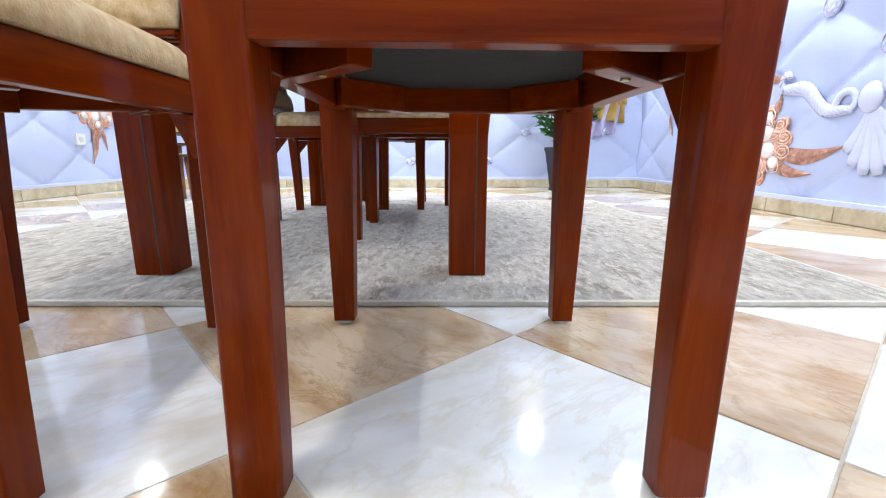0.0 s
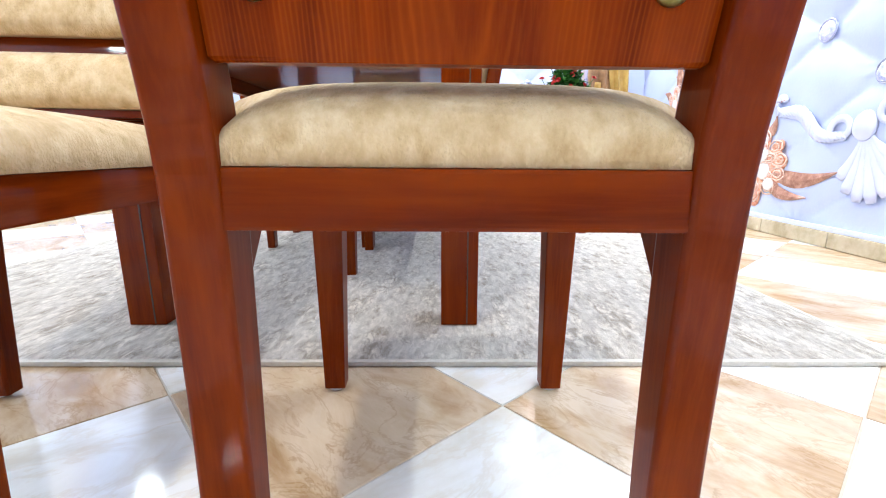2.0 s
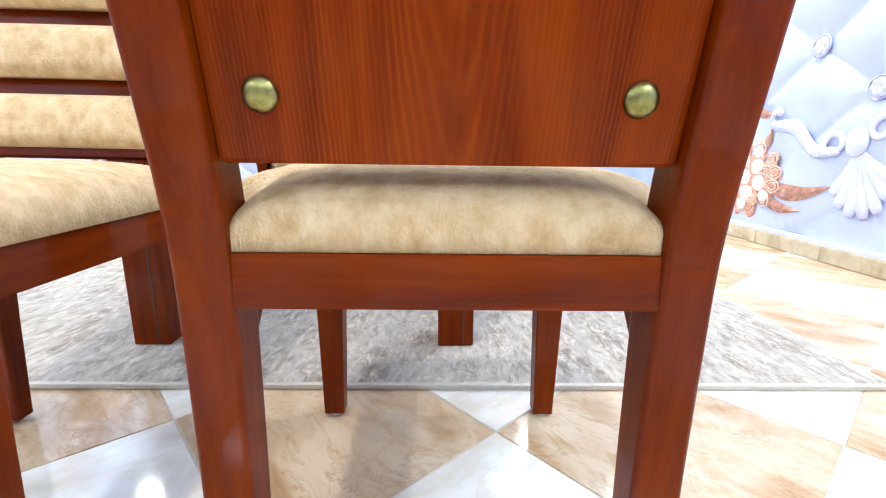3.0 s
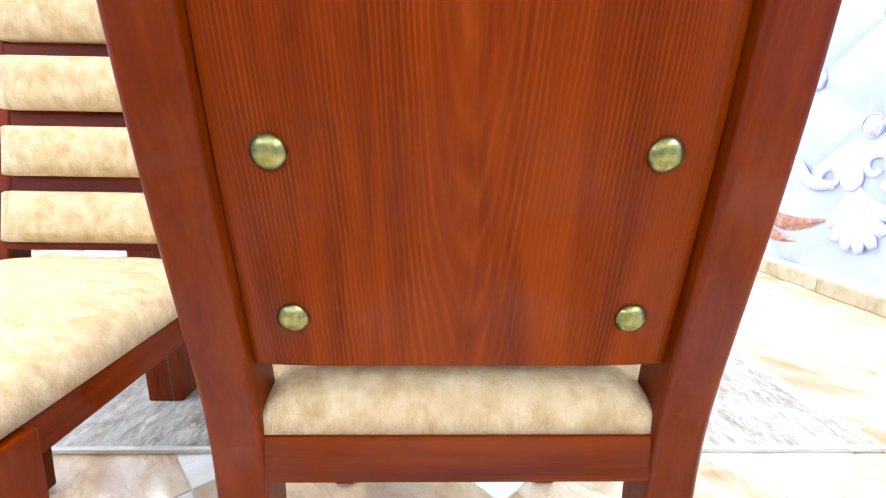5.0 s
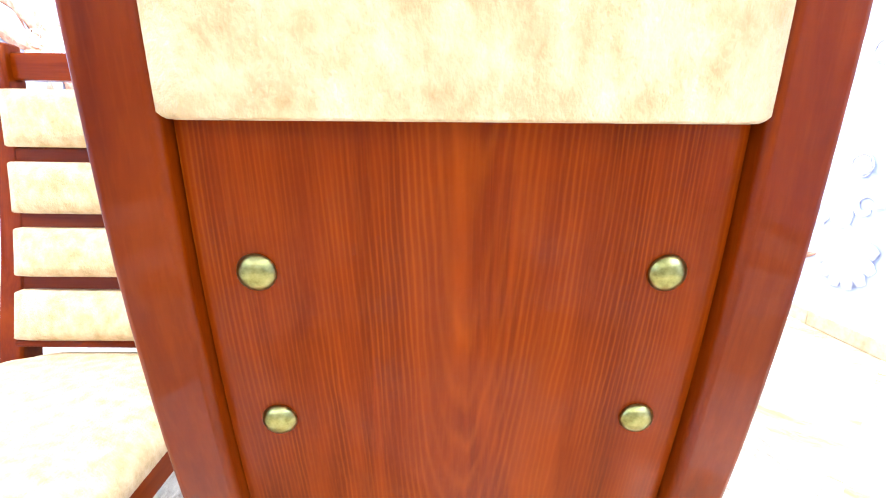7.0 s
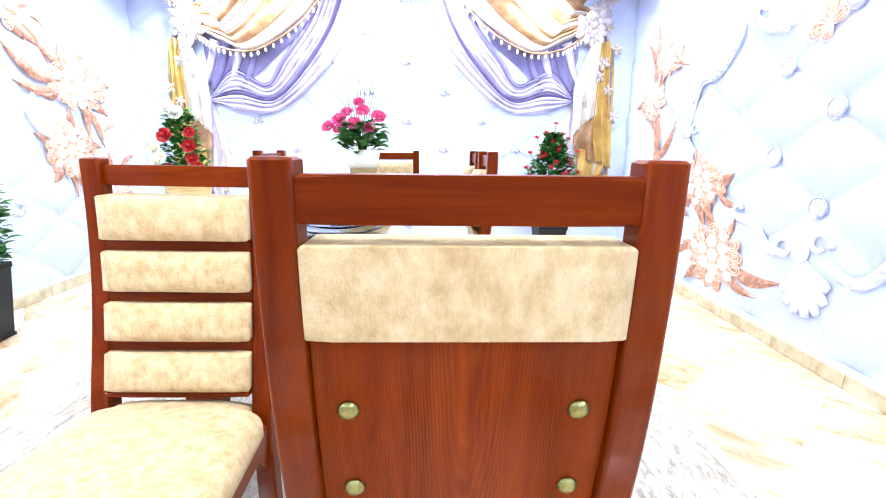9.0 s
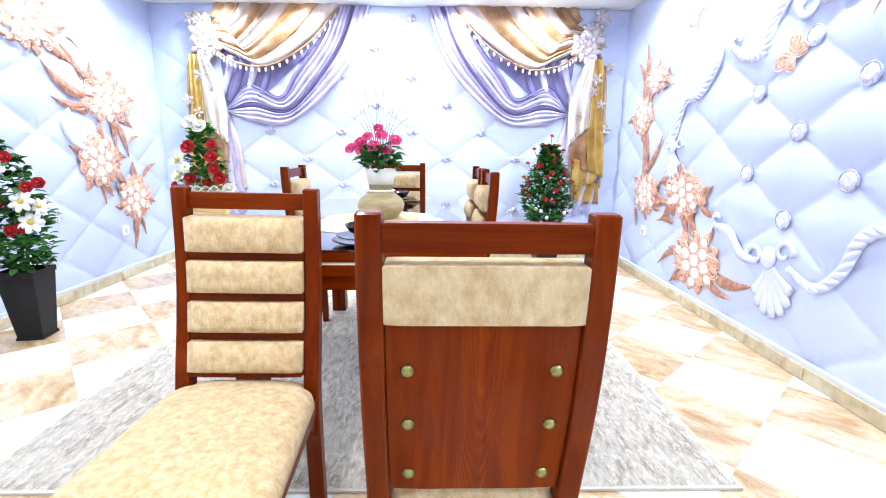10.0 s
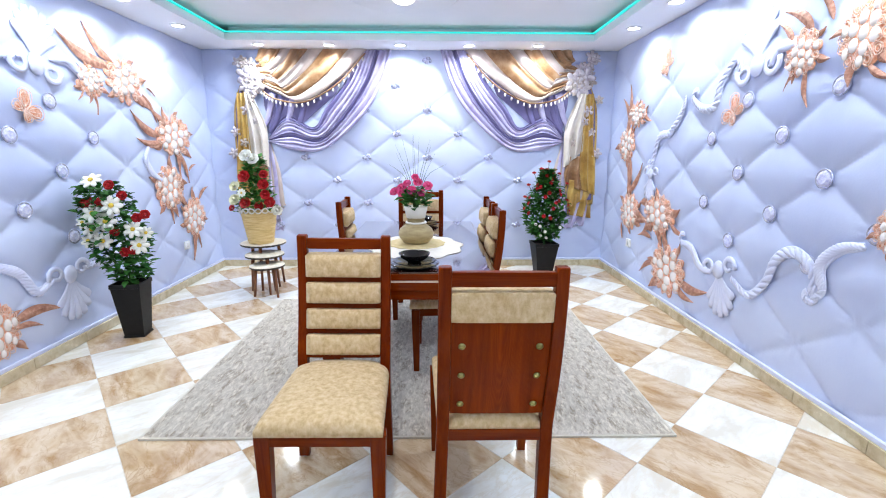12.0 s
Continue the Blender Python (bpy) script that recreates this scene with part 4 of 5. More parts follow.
def drape(side):
    """side -1: the left one. Folds run from the ceiling into a knot; a second, lilac layer into a tie below."""
    rnd = random.Random(70 + side)
    P = lambda s, z, n=0.012: Vector((AXIS + side * s, z, n))
    curtain = back_face.put("curtain", loft([[P(1.62, 2.285, 0.004), P(1.62, 2.285, 0.011), P(0.62, 2.285, 0.011), P(0.62, 2.285, 0.004)],
                                             [P(1.6, 1.75, 0.004), P(1.6, 1.75, 0.011), P(0.85, 1.85, 0.011), P(0.85, 1.85, 0.004)],
                                             [P(1.55, 1.42, 0.004), P(1.55, 1.42, 0.011), P(1.4, 1.4, 0.011), P(1.4, 1.4, 0.004)]]), plum_cloth, None, "gold, cream and lilac draped curtain look with pearls", False)

    def fold(points, r0, r1, mat, n=0.012, flat=0.55, name="fold"):
        path = spline([P(s, z, n) for s, z in points], 30)
        back_face.put(name, tube(path, lambda t: r0 + (r1 - r0) * t ** 0.8, 10, None, flat), mat, curtain)

    def sheet(path_at, a0, a1, pleats, amp, mat, base, name="drape", na=None, nt=40, phase=0.0):
        """A pleated cloth: path_at(a) is the run of one thread, a goes across the cloth."""
        na = na or max(8, int(pleats * 10))
        rows = []
        for i in range(-1, na + 2):
            a = a0 + (a1 - a0) * min(max(i, 0), na) / na
            run = spline([P(s, z, 0) for s, z in path_at(a)], nt)
            rim = i in (-1, na + 1)
            row = []
            for j, p in enumerate(run):
                t = j / nt
                w = a * pleats / (a1 - a0) + 0.22 * math.sin(5 * t + 9 * a + phase) + phase
                h = abs(math.sin(math.pi * w)) ** 0.75 + 0.3 * noise.noise(Vector((a * 7 + phase, t * 2.5, phase)))
                row.append(Vector((p.x, p.y, 0.003 if rim else base + amp * h * (1 - 0.35 * t))))
            rows.append(row)
        bm = loft(rows, None, False, False)
        back_face.put(name, bm, mat, curtain)

    def lilac_run(t):
        top = 0.25 + 0.34 * t
        return [(top, 2.285), (top + 0.10 + 0.05 * t, 1.98), (top + 0.30 + 0.07 * t, 1.66 + 0.05 * t), (0.98 + 0.12 * t, 1.30 + 0.22 * t),
                (1.32 + 0.05 * t, 1.28 + 0.36 * t ** 0.9), (1.57, 1.365 + 0.06 * t)]

    def swag_run(t):
        s0 = 0.50 + 1.10 * t
        low = 1.785 + 0.40 * t ** 1.2
        return [(s0, 2.288), (s0 + 0.26 * (1 - t) + 0.02, 2.02 + 0.2 * t), (s0 + 0.62 * (1 - t) + 0.04, low), (1.42 + 0.08 * t, low + 0.05 * (1 - t) + 0.01), (1.70, 1.99 + 0.12 * t)]

    # lilac layer, from inner top to the tie
    sheet(lilac_run, 0.0, 0.34, 2.5, 0.035, lilac_cloth, 0.012, phase=0.1)
    sheet(lilac_run, 0.34, 0.48, 1.0, 0.028, plum_cloth, 0.008, phase=0.3)
    sheet(lilac_run, 0.48, 0.84, 3.0, 0.034, lilac_cloth, 0.012, phase=0.6)
    sheet(lilac_run, 0.84, 1.0, 1.0, 0.026, plum_cloth, 0.008, phase=0.9)
    # inner plum and lilac uprights under the fringe
    for s in (1.25, 1.38, 1.5, 1.6):
        fold([(s - 0.1, 1.86), (s - 0.03, 1.62), (s + 0.06, 1.46)], 0.04, 0.02, plum_cloth if s in (1.25, 1.5) else lilac_cloth, 0.014)
    # gold and cream swag into the knot
    sheet(swag_run, 0.0, 0.17, 1.0, 0.03, cream_cloth, 0.034, phase=0.0)
    sheet(swag_run, 0.17, 0.40, 1.3, 0.034, gold_cloth, 0.030, phase=0.2)
    sheet(swag_run, 0.40, 0.55, 1.0, 0.036, cream_cloth, 0.032, phase=0.5)
    sheet(swag_run, 0.55, 0.70, 1.2, 0.03, gold_cloth, 0.028, phase=0.1)
    sheet(swag_run, 0.70, 0.80, 1.0, 0.034, cream_cloth, 0.030, phase=0.7)
    sheet(swag_run, 0.80, 1.0, 2.5, 0.03, gold_cloth, 0.028, phase=0.4)
    # pearl fringe under the swag
    fringe = spline([P(0.52, 2.25, 0.05), P(0.80, 1.965, 0.05), P(1.16, 1.775, 0.05), P(1.46, 1.80, 0.05), P(1.62, 1.9, 0.05)], 44)
    back_face.put("cord", tube(fringe, 0.008, 6), gold_cloth, curtain, "thin gold cord")
    bead = None
    for k in range(1, 44, 2):
        p = fringe[k] + Vector((0, -0.03, 0.002))
        if bead is None:
            bm = bmesh.new()
            ball(bm, Matrix.LocRotScale((0, 0, 0), None, (0.011, 0.02, 0.011)), 10, 8)
            bead = back_face.put("bead", bm, pearl, curtain, "hanging pearl bead")
            first = bead.data
            first.transform(back_face.m.inverted())
            bead.matrix_basis = back_face.m @ Matrix.Translation(p)
        else:
            share("bead", first, curtain, back_face.m @ Matrix.Translation(p))
    # blossoms at the knot
    for k in range(30):
        a, d = rnd.uniform(0, math.tau), rnd.uniform(0, 1) ** 0.6
        c = P(1.745 + 0.12 * d * math.cos(a) + 0.07 * math.sin(a) * d, 2.05 + 0.2 * d * math.sin(a), 0.06)
        if k > 23:
            c = P(1.66 + 0.3 * rnd.random(), 1.8 - 0.11 * (k - 24), 0.075)
        r = rnd.uniform(0.06, 0.095) if k < 7 else rnd.uniform(0.035, 0.06)
        if k < 7:
            c = P(1.71 + 0.07 * math.cos(k * 0.9) * (k > 0), 1.97 + 0.07 * math.sin(k * 0.9) * (k > 0), 0.075)
        bm = bmesh.new()
        for i in range(5):
            b = i * math.tau / 5 + a
            dome(bm, c.x + r * 0.62 * math.cos(b), c.y + r * 0.62 * math.sin(b), c.z - 0.02, r * 0.55, r * 0.36, 0.022, b, 10, 3)
        dome(bm, c.x, c.y, c.z - 0.005, r * 0.25, r * 0.25, 0.018, 0, 8, 3)
        back_face.put("blossom", bm, blossom if k % 4 else cream_cloth, curtain, "pale blossom at the curtain knot")
    # gold and cream strips falling from the knot
    for k, (s, r, mat) in enumerate(((1.925, 0.020, tail_gold), (1.90, 0.024, plum_cloth), (1.86, 0.026, gold_cloth), (1.82, 0.026, cream_cloth))):
        fold([(1.80 - 0.01 * k, 1.98), (s - 0.03, 1.72), (s - 0.005, 1.35), (s, 0.95), (s, 0.70 + 0.05 * (k % 2))], 0.018, r, mat, 0.014 + 0.006 * (k % 2), 0.6, "strip")

    def flap(edges, mat, n, waves=2.0, amp=0.03):
        """A hanging end of cloth: a pleated sheet through a few cross-lines, each from its inner to its outer end."""
        rows = []
        inner, outer = spline([(*a, 0) for a, b in edges], 14), spline([(*b, 0) for a, b in edges], 14)
        for j, (e0, e1) in enumerate(zip(inner, outer)):
            t = j / (len(inner) - 1)
            front = []
            for i in range(19):
                q = e0.lerp(e1, i / 18)
                front.append(P(q.x, q.y, n + 0.02 + amp * (0.5 + 0.5 * t) * (1 - 2 * abs(math.sin(i / 18 * math.pi * waves * 1.5 + 1.1 * t + n * 60)) ** 0.8)))
            rows.append(front + [P(e1.x, e1.y, n), P(e0.x, e0.y, n)])
        back_face.put("flap", loft(rows), mat, curtain, "", True)

    # stepped ends, each lower one behind the one above
    flap((((1.71, 1.86), (1.785, 1.86)), ((1.60, 1.60), (1.78, 1.58)), ((1.57, 1.44), (1.775, 1.40)), ((1.585, 1.10), (1.77, 1.27))), tail_cream, 0.060, 1.6)
    flap((((1.775, 1.86), (1.85, 1.86)), ((1.765, 1.40), (1.885, 1.36)), ((1.755, 1.15), (1.93, 1.10)), ((1.80, 0.87), (1.95, 0.80))), tail_gold, 0.046, 1.4)
    flap((((1.62, 1.22), (1.81, 1.22)), ((1.60, 1.02), (1.83, 0.98)), ((1.63, 0.90), (1.86, 0.84))), gold_cloth, 0.036, 1.3)
    flap((((1.62, 0.98), (1.90, 0.94)), ((1.635, 0.82), (1.93, 0.82)), ((1.65, 0.66), (1.935, 0.79))), tail_gold, 0.024, 1.2)
    flap((((1.66, 0.80), (1.92, 0.82)), ((1.665, 0.66), (1.925, 0.66)), ((1.67, 0.585), (1.925, 0.545))), tail_gold, 0.010, 1.6)
    flap((((1.60, 1.12), (1.68, 1.10)), ((1.61, 0.80), (1.68, 0.80)), ((1.63, 0.56), (1.69, 0.57))), plum_cloth, 0.002, 1.0)
    flap((((1.56, 0.80), (1.88, 0.70)), ((1.53, 0.60), (1.875, 0.58)), ((1.50, 0.40), (1.87, 0.46))), lilac_cloth, -0.004)
    # lilac tail below the tie
    for k in range(5):
        s = 1.63 - 0.03 * k
        fold([(1.58, 1.36), (s, 1.05), (s - 0.02 + 0.02 * (k % 2), 0.8 - 0.02 * k), (s - 0.03, 0.48 + 0.05 * k)], 0.018, 0.032, lilac_cloth if k % 2 else cream_cloth, 0.010 + 0.004 * (k % 2), 0.5, "tail")


drape(-1)
drape(1)


# ---------------------------------------------------------------- plants and flowers
def leaf_mesh(name, length, width, mat, fold=0.25):
    bm = bmesh.new()
    rows = []
    for k in range(5):
        t = k / 4
        w = width * (math.sin(math.pi * (0.08 + 0.92 * t)) ** 0.8) * 0.5 + 0.0005
        z = -0.35 * length * t * t
        rows.append([Vector((-w, length * t, z + fold * w)), Vector((0, length * t, z)), Vector((w, length * t, z + fold * w))])
    loft(rows, bm, False, False)
    data = bpy.data.meshes.new(name)
    bm.to_mesh(data)
    bm.free()
    data.materials.append(mat)
    return data


def foliage(count, place, length, width, mats, parent, seed, name="foliage"):
    """Many single leaves as one mesh. place(rnd) gives a point and an outward direction."""
    rnd = random.Random(seed)
    verts, faces, slots = [], [], []
    for _ in range(count):
        p, d = place(rnd)
        ln, w = length * rnd.uniform(0.6, 1.3), width * rnd.uniform(0.7, 1.25)
        d = (d + Vector((rnd.uniform(-0.7, 0.7), rnd.uniform(-0.7, 0.7), rnd.uniform(-0.5, 0.8)))).normalized()
        s = d.cross(Vector((rnd.uniform(-0.4, 0.4), rnd.uniform(-0.4, 0.4), 1))).normalized()
        up = s.cross(d)
        base = len(verts)
        for t in (0, 0.35, 0.7, 1.0):
            ww = w * (0.12, 0.5, 0.38, 0.03)[(0, 0.35, 0.7, 1.0).index(t)]
            c = p + d * ln * t - up * ln * 0.3 * t * t
            verts += [c - s * ww + up * ww * 0.3, c, c + s * ww + up * ww * 0.3]
        for k in range(3):
            for i in range(2):
                a = base + 3 * k + i
                faces.append((a, a + 1, a + 4, a + 3))
                slots.append(0)
        pick = 0 if rnd.random() < 0.75 else 1
        slots[-6:] = [pick] * 6
    data = bpy.data.meshes.new(name)
    data.from_pydata(verts, [], faces)
    for m in mats:
        data.materials.append(m)
    data.polygons.foreach_set("material_index", slots)
    data.polygons.foreach_set("use_smooth", [True] * len(faces))
    ob = new(name, data)
    ob.parent = parent
    return tagged(ob, "dense small green leaves", kind="stuff")


def daisy(parent, p, d, r, mat, petals=7):
    """An open flower facing d."""
    m = Matrix.Translation(p) @ Vector(d).to_track_quat("Z", "Y").to_matrix().to_4x4()
    bm = bmesh.new()
    for k in range(petals):
        a = k * math.tau / petals
        dome(bm, r * 0.58 * math.cos(a), r * 0.58 * math.sin(a), 0.0, r * 0.45, r * 0.28, r * 0.16, a, 10, 3)
    flower = part("flower", bm, mat, parent, "open white flower" if mat is white_petal else "", True, m)
    bm = bmesh.new()
    dome(bm, 0, 0, r * 0.1, r * 0.24, r * 0.24, r * 0.2, 0, 10, 3)
    part("flower_heart", bm, yellow_heart, flower, "yellow heart", True, m)


def rose(parent, p, d, r, mat, label, seed=0):
    """A full bloom of overlapping cupped petals."""
    rnd = random.Random(seed)
    m = Matrix.Translation(p) @ Vector(d).to_track_quat("Z", "Y").to_matrix().to_4x4()
    bm = bmesh.new()
    for layer, (n, rad, hgt, tip) in enumerate(((6, 1.0, 0.35, 0.25), (5, 0.72, 0.62, 0.5), (4, 0.45, 0.8, 0.66))):
        for k in range(n):
            a = k * math.tau / n + layer * 0.5 + rnd.uniform(-0.15, 0.15)
            rows = []
            for i in range(4):
                t = i / 3
                rr = r * rad * (0.25 + 0.75 * math.sin(t * 1.7))
                half = 0.62 * math.sin(math.pi * (0.2 + 0.68 * t))
                rows.append([Vector((rr * math.cos(a + half * s), rr * math.sin(a + half * s), r * (hgt * t - 0.15 * (t ** 3) + 0.06 * abs(s)))) for s in (-1, -0.5, 0, 0.5, 1)])
            loft(rows, bm, False, False)
    dome(bm, 0, 0, r * 0.2, r * 0.28, r * 0.28, r * 0.62, 0, 8, 3)
    part("bloom", bm, mat, parent, label, True, m)


def planter(parent, top, low, height, label):
    """A tall square tapering planter with a rolled lip and a foot."""
    rings = [ring(0, 0, low * 1.08, low * 1.08, 0, 0.004), ring(0, 0, low * 1.08, low * 1.08, 0.014, 0.004), ring(0, 0, low, low, 0.016, 0.004), ring(0, 0, top * 0.95, top * 0.95, height - 0.03, 0.004),
             ring(0, 0, top, top, height - 0.028, 0.004), ring(0, 0, top, top, height, 0.004), ring(0, 0, top * 0.9, top * 0.9, height, 0.004), ring(0, 0, top * 0.88, top * 0.88, height - 0.035, 0.004)]
    part("planter", loft(rings), pot_black, parent, label)
    part("soil", box(-top * 0.43, top * 0.43, -top * 0.43, top * 0.43, height - 0.034, height - 0.03, 0.001), soil, parent, "dark soil")


def branch(parent, pts, r0, r1, name="stem"):
    part(name, tube(spline(pts, 10), lambda t: r0 + (r1 - r0) * t, 7), stem_mat, parent, "", True)


# plant with white flowers, in a black planter near the left wall
plant = thing("potted_plant", "artificial plant with white and red flowers in a tall black planter", "potted plant", m=pose(-2.165, 2.06, 0, 0, 0, 9))
planter(plant, 0.19, 0.125, 0.39, "tall tapering black planter")
for pts in (((0, 0, 0.35), (0.0, 0.0, 0.6), (-0.06, 0.0, 0.85), (-0.1, -0.04, 1.05)), ((0.01, 0, 0.35), (0.03, 0, 0.55), (0.0, -0.03, 0.78)), ((-0.01, 0, 0.35), (-0.08, -0.05, 0.6), (-0.22, -0.04, 0.78))):
    branch(plant, pts, 0.009, 0.004)


def lean(z):
    return Vector((0.01 - 0.10 * max(0, (z - 0.5)) / 0.5, 0, z))


def place_left(rnd):
    z = rnd.uniform(0.40, 1.06)
    r = 0.075 + 0.10 * math.sin(math.pi * min(1, max(0, (z - 0.38) / 0.72))) ** 0.8
    a, d = rnd.uniform(0, math.tau), rnd.random() ** 0.5
    out = Vector((math.cos(a), math.sin(a), 0.2))
    return lean(z) + Vector((math.cos(a) * r * d, math.sin(a) * r * d * 0.85, 0)), out


foliage(900, place_left, 0.05, 0.042, (leaf_green, leaf_light), plant, 5)
for k, (x, z, r) in enumerate(((-0.20, 1.09, 0.065), (-0.06, 0.93, 0.068), (-0.235, 0.88, 0.07), (-0.125, 0.83, 0.066), (-0.27, 0.775, 0.062), (-0.18, 0.70, 0.06), (0.07, 0.77, 0.06), (0.10, 0.66, 0.062), (-0.33, 0.70, 0.05), (-0.36, 0.82, 0.045), (0.16, 0.74, 0.045))):
    daisy(plant, Vector((0.70 * x + 0.065, -0.13 + 0.4 * abs(x + 0.1) ** 1.5, z)), (0.5 * (x + 0.1), -1, 0.35 if k else 1.2), r, white_petal)
for k, (x, z) in enumerate(((-0.33, 0.94), (-0.27, 0.95), (-0.16, 0.95), (0.02, 0.99), (0.10, 0.84), (0.16, 0.86), (-0.07, 0.76), (-0.02, 0.62), (0.04, 0.63), (-0.33, 0.80), (-0.06, 1.06))):
    rose(plant, Vector((0.70 * x + 0.065, -0.12 + 0.5 * abs(x + 0.1) ** 1.5, z)), (x + 0.1, -1, 0.3), 0.032, red_petal, "small red flower", k)

# clipped tree with red berries, in a black planter by the back wall
topiary = thing("potted_topiary", "artificial cone-shaped plant with red blossoms in a black planter", "potted plant", m=pose(1.085, 3.62, 0, 0, 0, 4))
planter(topiary, 0.25, 0.16, 0.34, "black tapering planter")
branch(topiary, ((0, 0, 0.3), (0.005, 0, 0.5), (0, 0, 1.0)), 0.012, 0.004)


def cone_r(z):
    t = (z - 0.36) / 0.74
    return 0.025 + 0.235 * math.sin(math.pi * min(1, max(0, t ** 0.75))) ** 0.85 * (1.04 - 0.4 * t)


def place_cone(rnd):
    z = rnd.uniform(0.36, 1.08)
    a, d = rnd.uniform(0, math.tau), rnd.random() ** 0.45
    r = cone_r(z) * (0.82 + 0.5 * noise.noise(Vector((math.cos(a) * 2.3, math.sin(a) * 2.3, z * 9))))
    return Vector((math.cos(a) * r * d, math.sin(a) * r * d, z)), Vector((math.cos(a), math.sin(a), 0.5))


foliage(1900, place_cone, 0.056, 0.036, (leaf_green, leaf_light), topiary, 6)
rnd = random.Random(9)
for k in range(26):
    z = 0.62 + 0.48 * (k + 0.5) / 26
    a = -math.pi / 2 + rnd.uniform(-1.5, 1.5)
    r = cone_r(z) * 1.02
    d = Vector((math.cos(a), math.sin(a), 0.35))
    rose(topiary, Vector((r * math.cos(a), r * math.sin(a), z)), d, 0.02, red_petal, "small red blossom", k)
for k, (x, z) in enumerate(((0.0, 1.17), (-0.075, 1.10), (0.06, 1.09), (-0.15, 1.06), (0.11, 1.05), (-0.20, 0.94), (0.20, 0.95), (-0.23, 0.82), (0.21, 0.78))):
    branch(topiary, ((0.3 * x, 0, z - 0.2), (0.75 * x, -0.02, z - 0.08), (x, -0.03, z)), 0.004, 0.0025, "sprig")
    rose(topiary, Vector((x, -0.03, z)), (x, -0.6, 1), 0.021, red_petal, "small red blossom", 60 + k)
for k in range(7):
    a = -math.pi / 2 + rnd.uniform(-1.2, 1.2)
    z = rnd.uniform(0.40, 0.58)
    r = cone_r(z)
    bm = bmesh.new()
    ball(bm, Matrix.LocRotScale((r * math.cos(a), r * math.sin(a), z), None, (0.016, 0.016, 0.016)), 10, 8)
    part("white_bud", bm, white_petal, topiary, "small white bud", True)


# nest of three round side tables with a basket of roses
def side_table(x, y, h, r, turn):
    t = thing("nesting_table", "round cream-topped nesting table with splayed brown legs", "side table", "nest of tables", pose(x, y, 0, 0, 0, turn))
    part("tabletop", lathe([(r * 0.98, h - 0.004), (r, h - 0.002), (r * 0.99, h)], 40), stool_top, t, "cream round top")
    part("rim", lathe([(r * 0.97, h - 0.02), (r, h - 0.016), (r, h - 0.0045)], 40), stool_edge, t, "dark edge")
    for k in range(3):
        a = math.tau * k / 3
        c, s = math.cos(a), math.sin(a)
        pts = [Vector((c * r * 0.82, s * r * 0.82, 0)), Vector((c * r * 0.66, s * r * 0.66, h - 0.02))]
        part("leg", tube(pts, lambda q: 0.010 + 0.006 * q, 12), stool_wood, t, "splayed round wooden leg", True)


side_table(-1.69, 3.22, 0.43, 0.205, 38)
side_table(-1.62, 3.05, 0.355, 0.17, 60)
side_table(-1.555, 2.92, 0.285, 0.15, 85)

basket = thing("flower_basket", "straw-coloured basket vase with red roses and white blooms", "flower basket", m=pose(-1.70, 3.2, 0.43))
prof = [(0.108, 0.0), (0.112, 0.004)] + [(0.112 + 0.045 * k / 14 + 0.0025 * (k % 2), 0.01 + 0.28 * k / 14) for k in range(15)] + [(0.163, 0.292), (0.15, 0.294), (0.14, 0.25)]
part("basket", lathe(prof, 36), wicker, basket, "yellow straw basket", True)
bm = bmesh.new()
for ph in (0, math.pi):
    pts = [Vector(((0.165 + 0.006 * math.cos(9 * a + ph)) * math.cos(a), (0.165 + 0.006 * math.cos(9 * a + ph)) * math.sin(a), 0.315 + 0.022 * math.sin(9 * a + ph))) for a in (k * math.tau / 90 for k in range(91))]
    tube(pts, 0.006, 5, bm)
part("braid", bm, lace, basket, "pale braided rim", True)


def place_basket(rnd):
    z = rnd.uniform(0.30, 0.78)
    a, d = rnd.uniform(0, math.tau), rnd.random() ** 0.5
    r = 0.17 * (1.1 - (z - 0.30) / 0.62)
    return Vector((math.cos(a) * r * d - 0.01, math.sin(a) * r * d, z)), Vector((math.cos(a), math.sin(a), 0.6))


foliage(420, place_basket, 0.055, 0.045, (leaf_light, leaf_green), basket, 8)
for k, (x, z, r) in enumerate(((-0.05, 0.62, 0.055), (0.11, 0.55, 0.05), (0.12, 0.64, 0.04), (0.12, 0.46, 0.045), (-0.06, 0.385, 0.052), (0.06, 0.36, 0.042), (0.155, 0.39, 0.05), (-0.19, 0.34, 0.03))):
    rose(basket, Vector((x, -0.13 + 0.4 * x * x, z)), (x, -1, 0.35), r, red_petal, "deep red rose", 30 + k)
for k, (x, z, r, mat) in enumerate(((-0.03, 0.80, 0.06, white_petal), (0.03, 0.77, 0.055, white_petal), (-0.16, 0.53, 0.05, cream_petal), (-0.17, 0.41, 0.055, cream_petal), (0.2, 0.31, 0.05, white_petal))):
    rose(basket, Vector((x, -0.10 + 0.5 * x * x, z)), (x, -1, 0.6), r, mat, "pale full bloom", 50 + k)
daisy(basket, Vector((-0.07, -0.17, 0.48)), (0, -1, 0.2), 0.04, white_petal, 9)

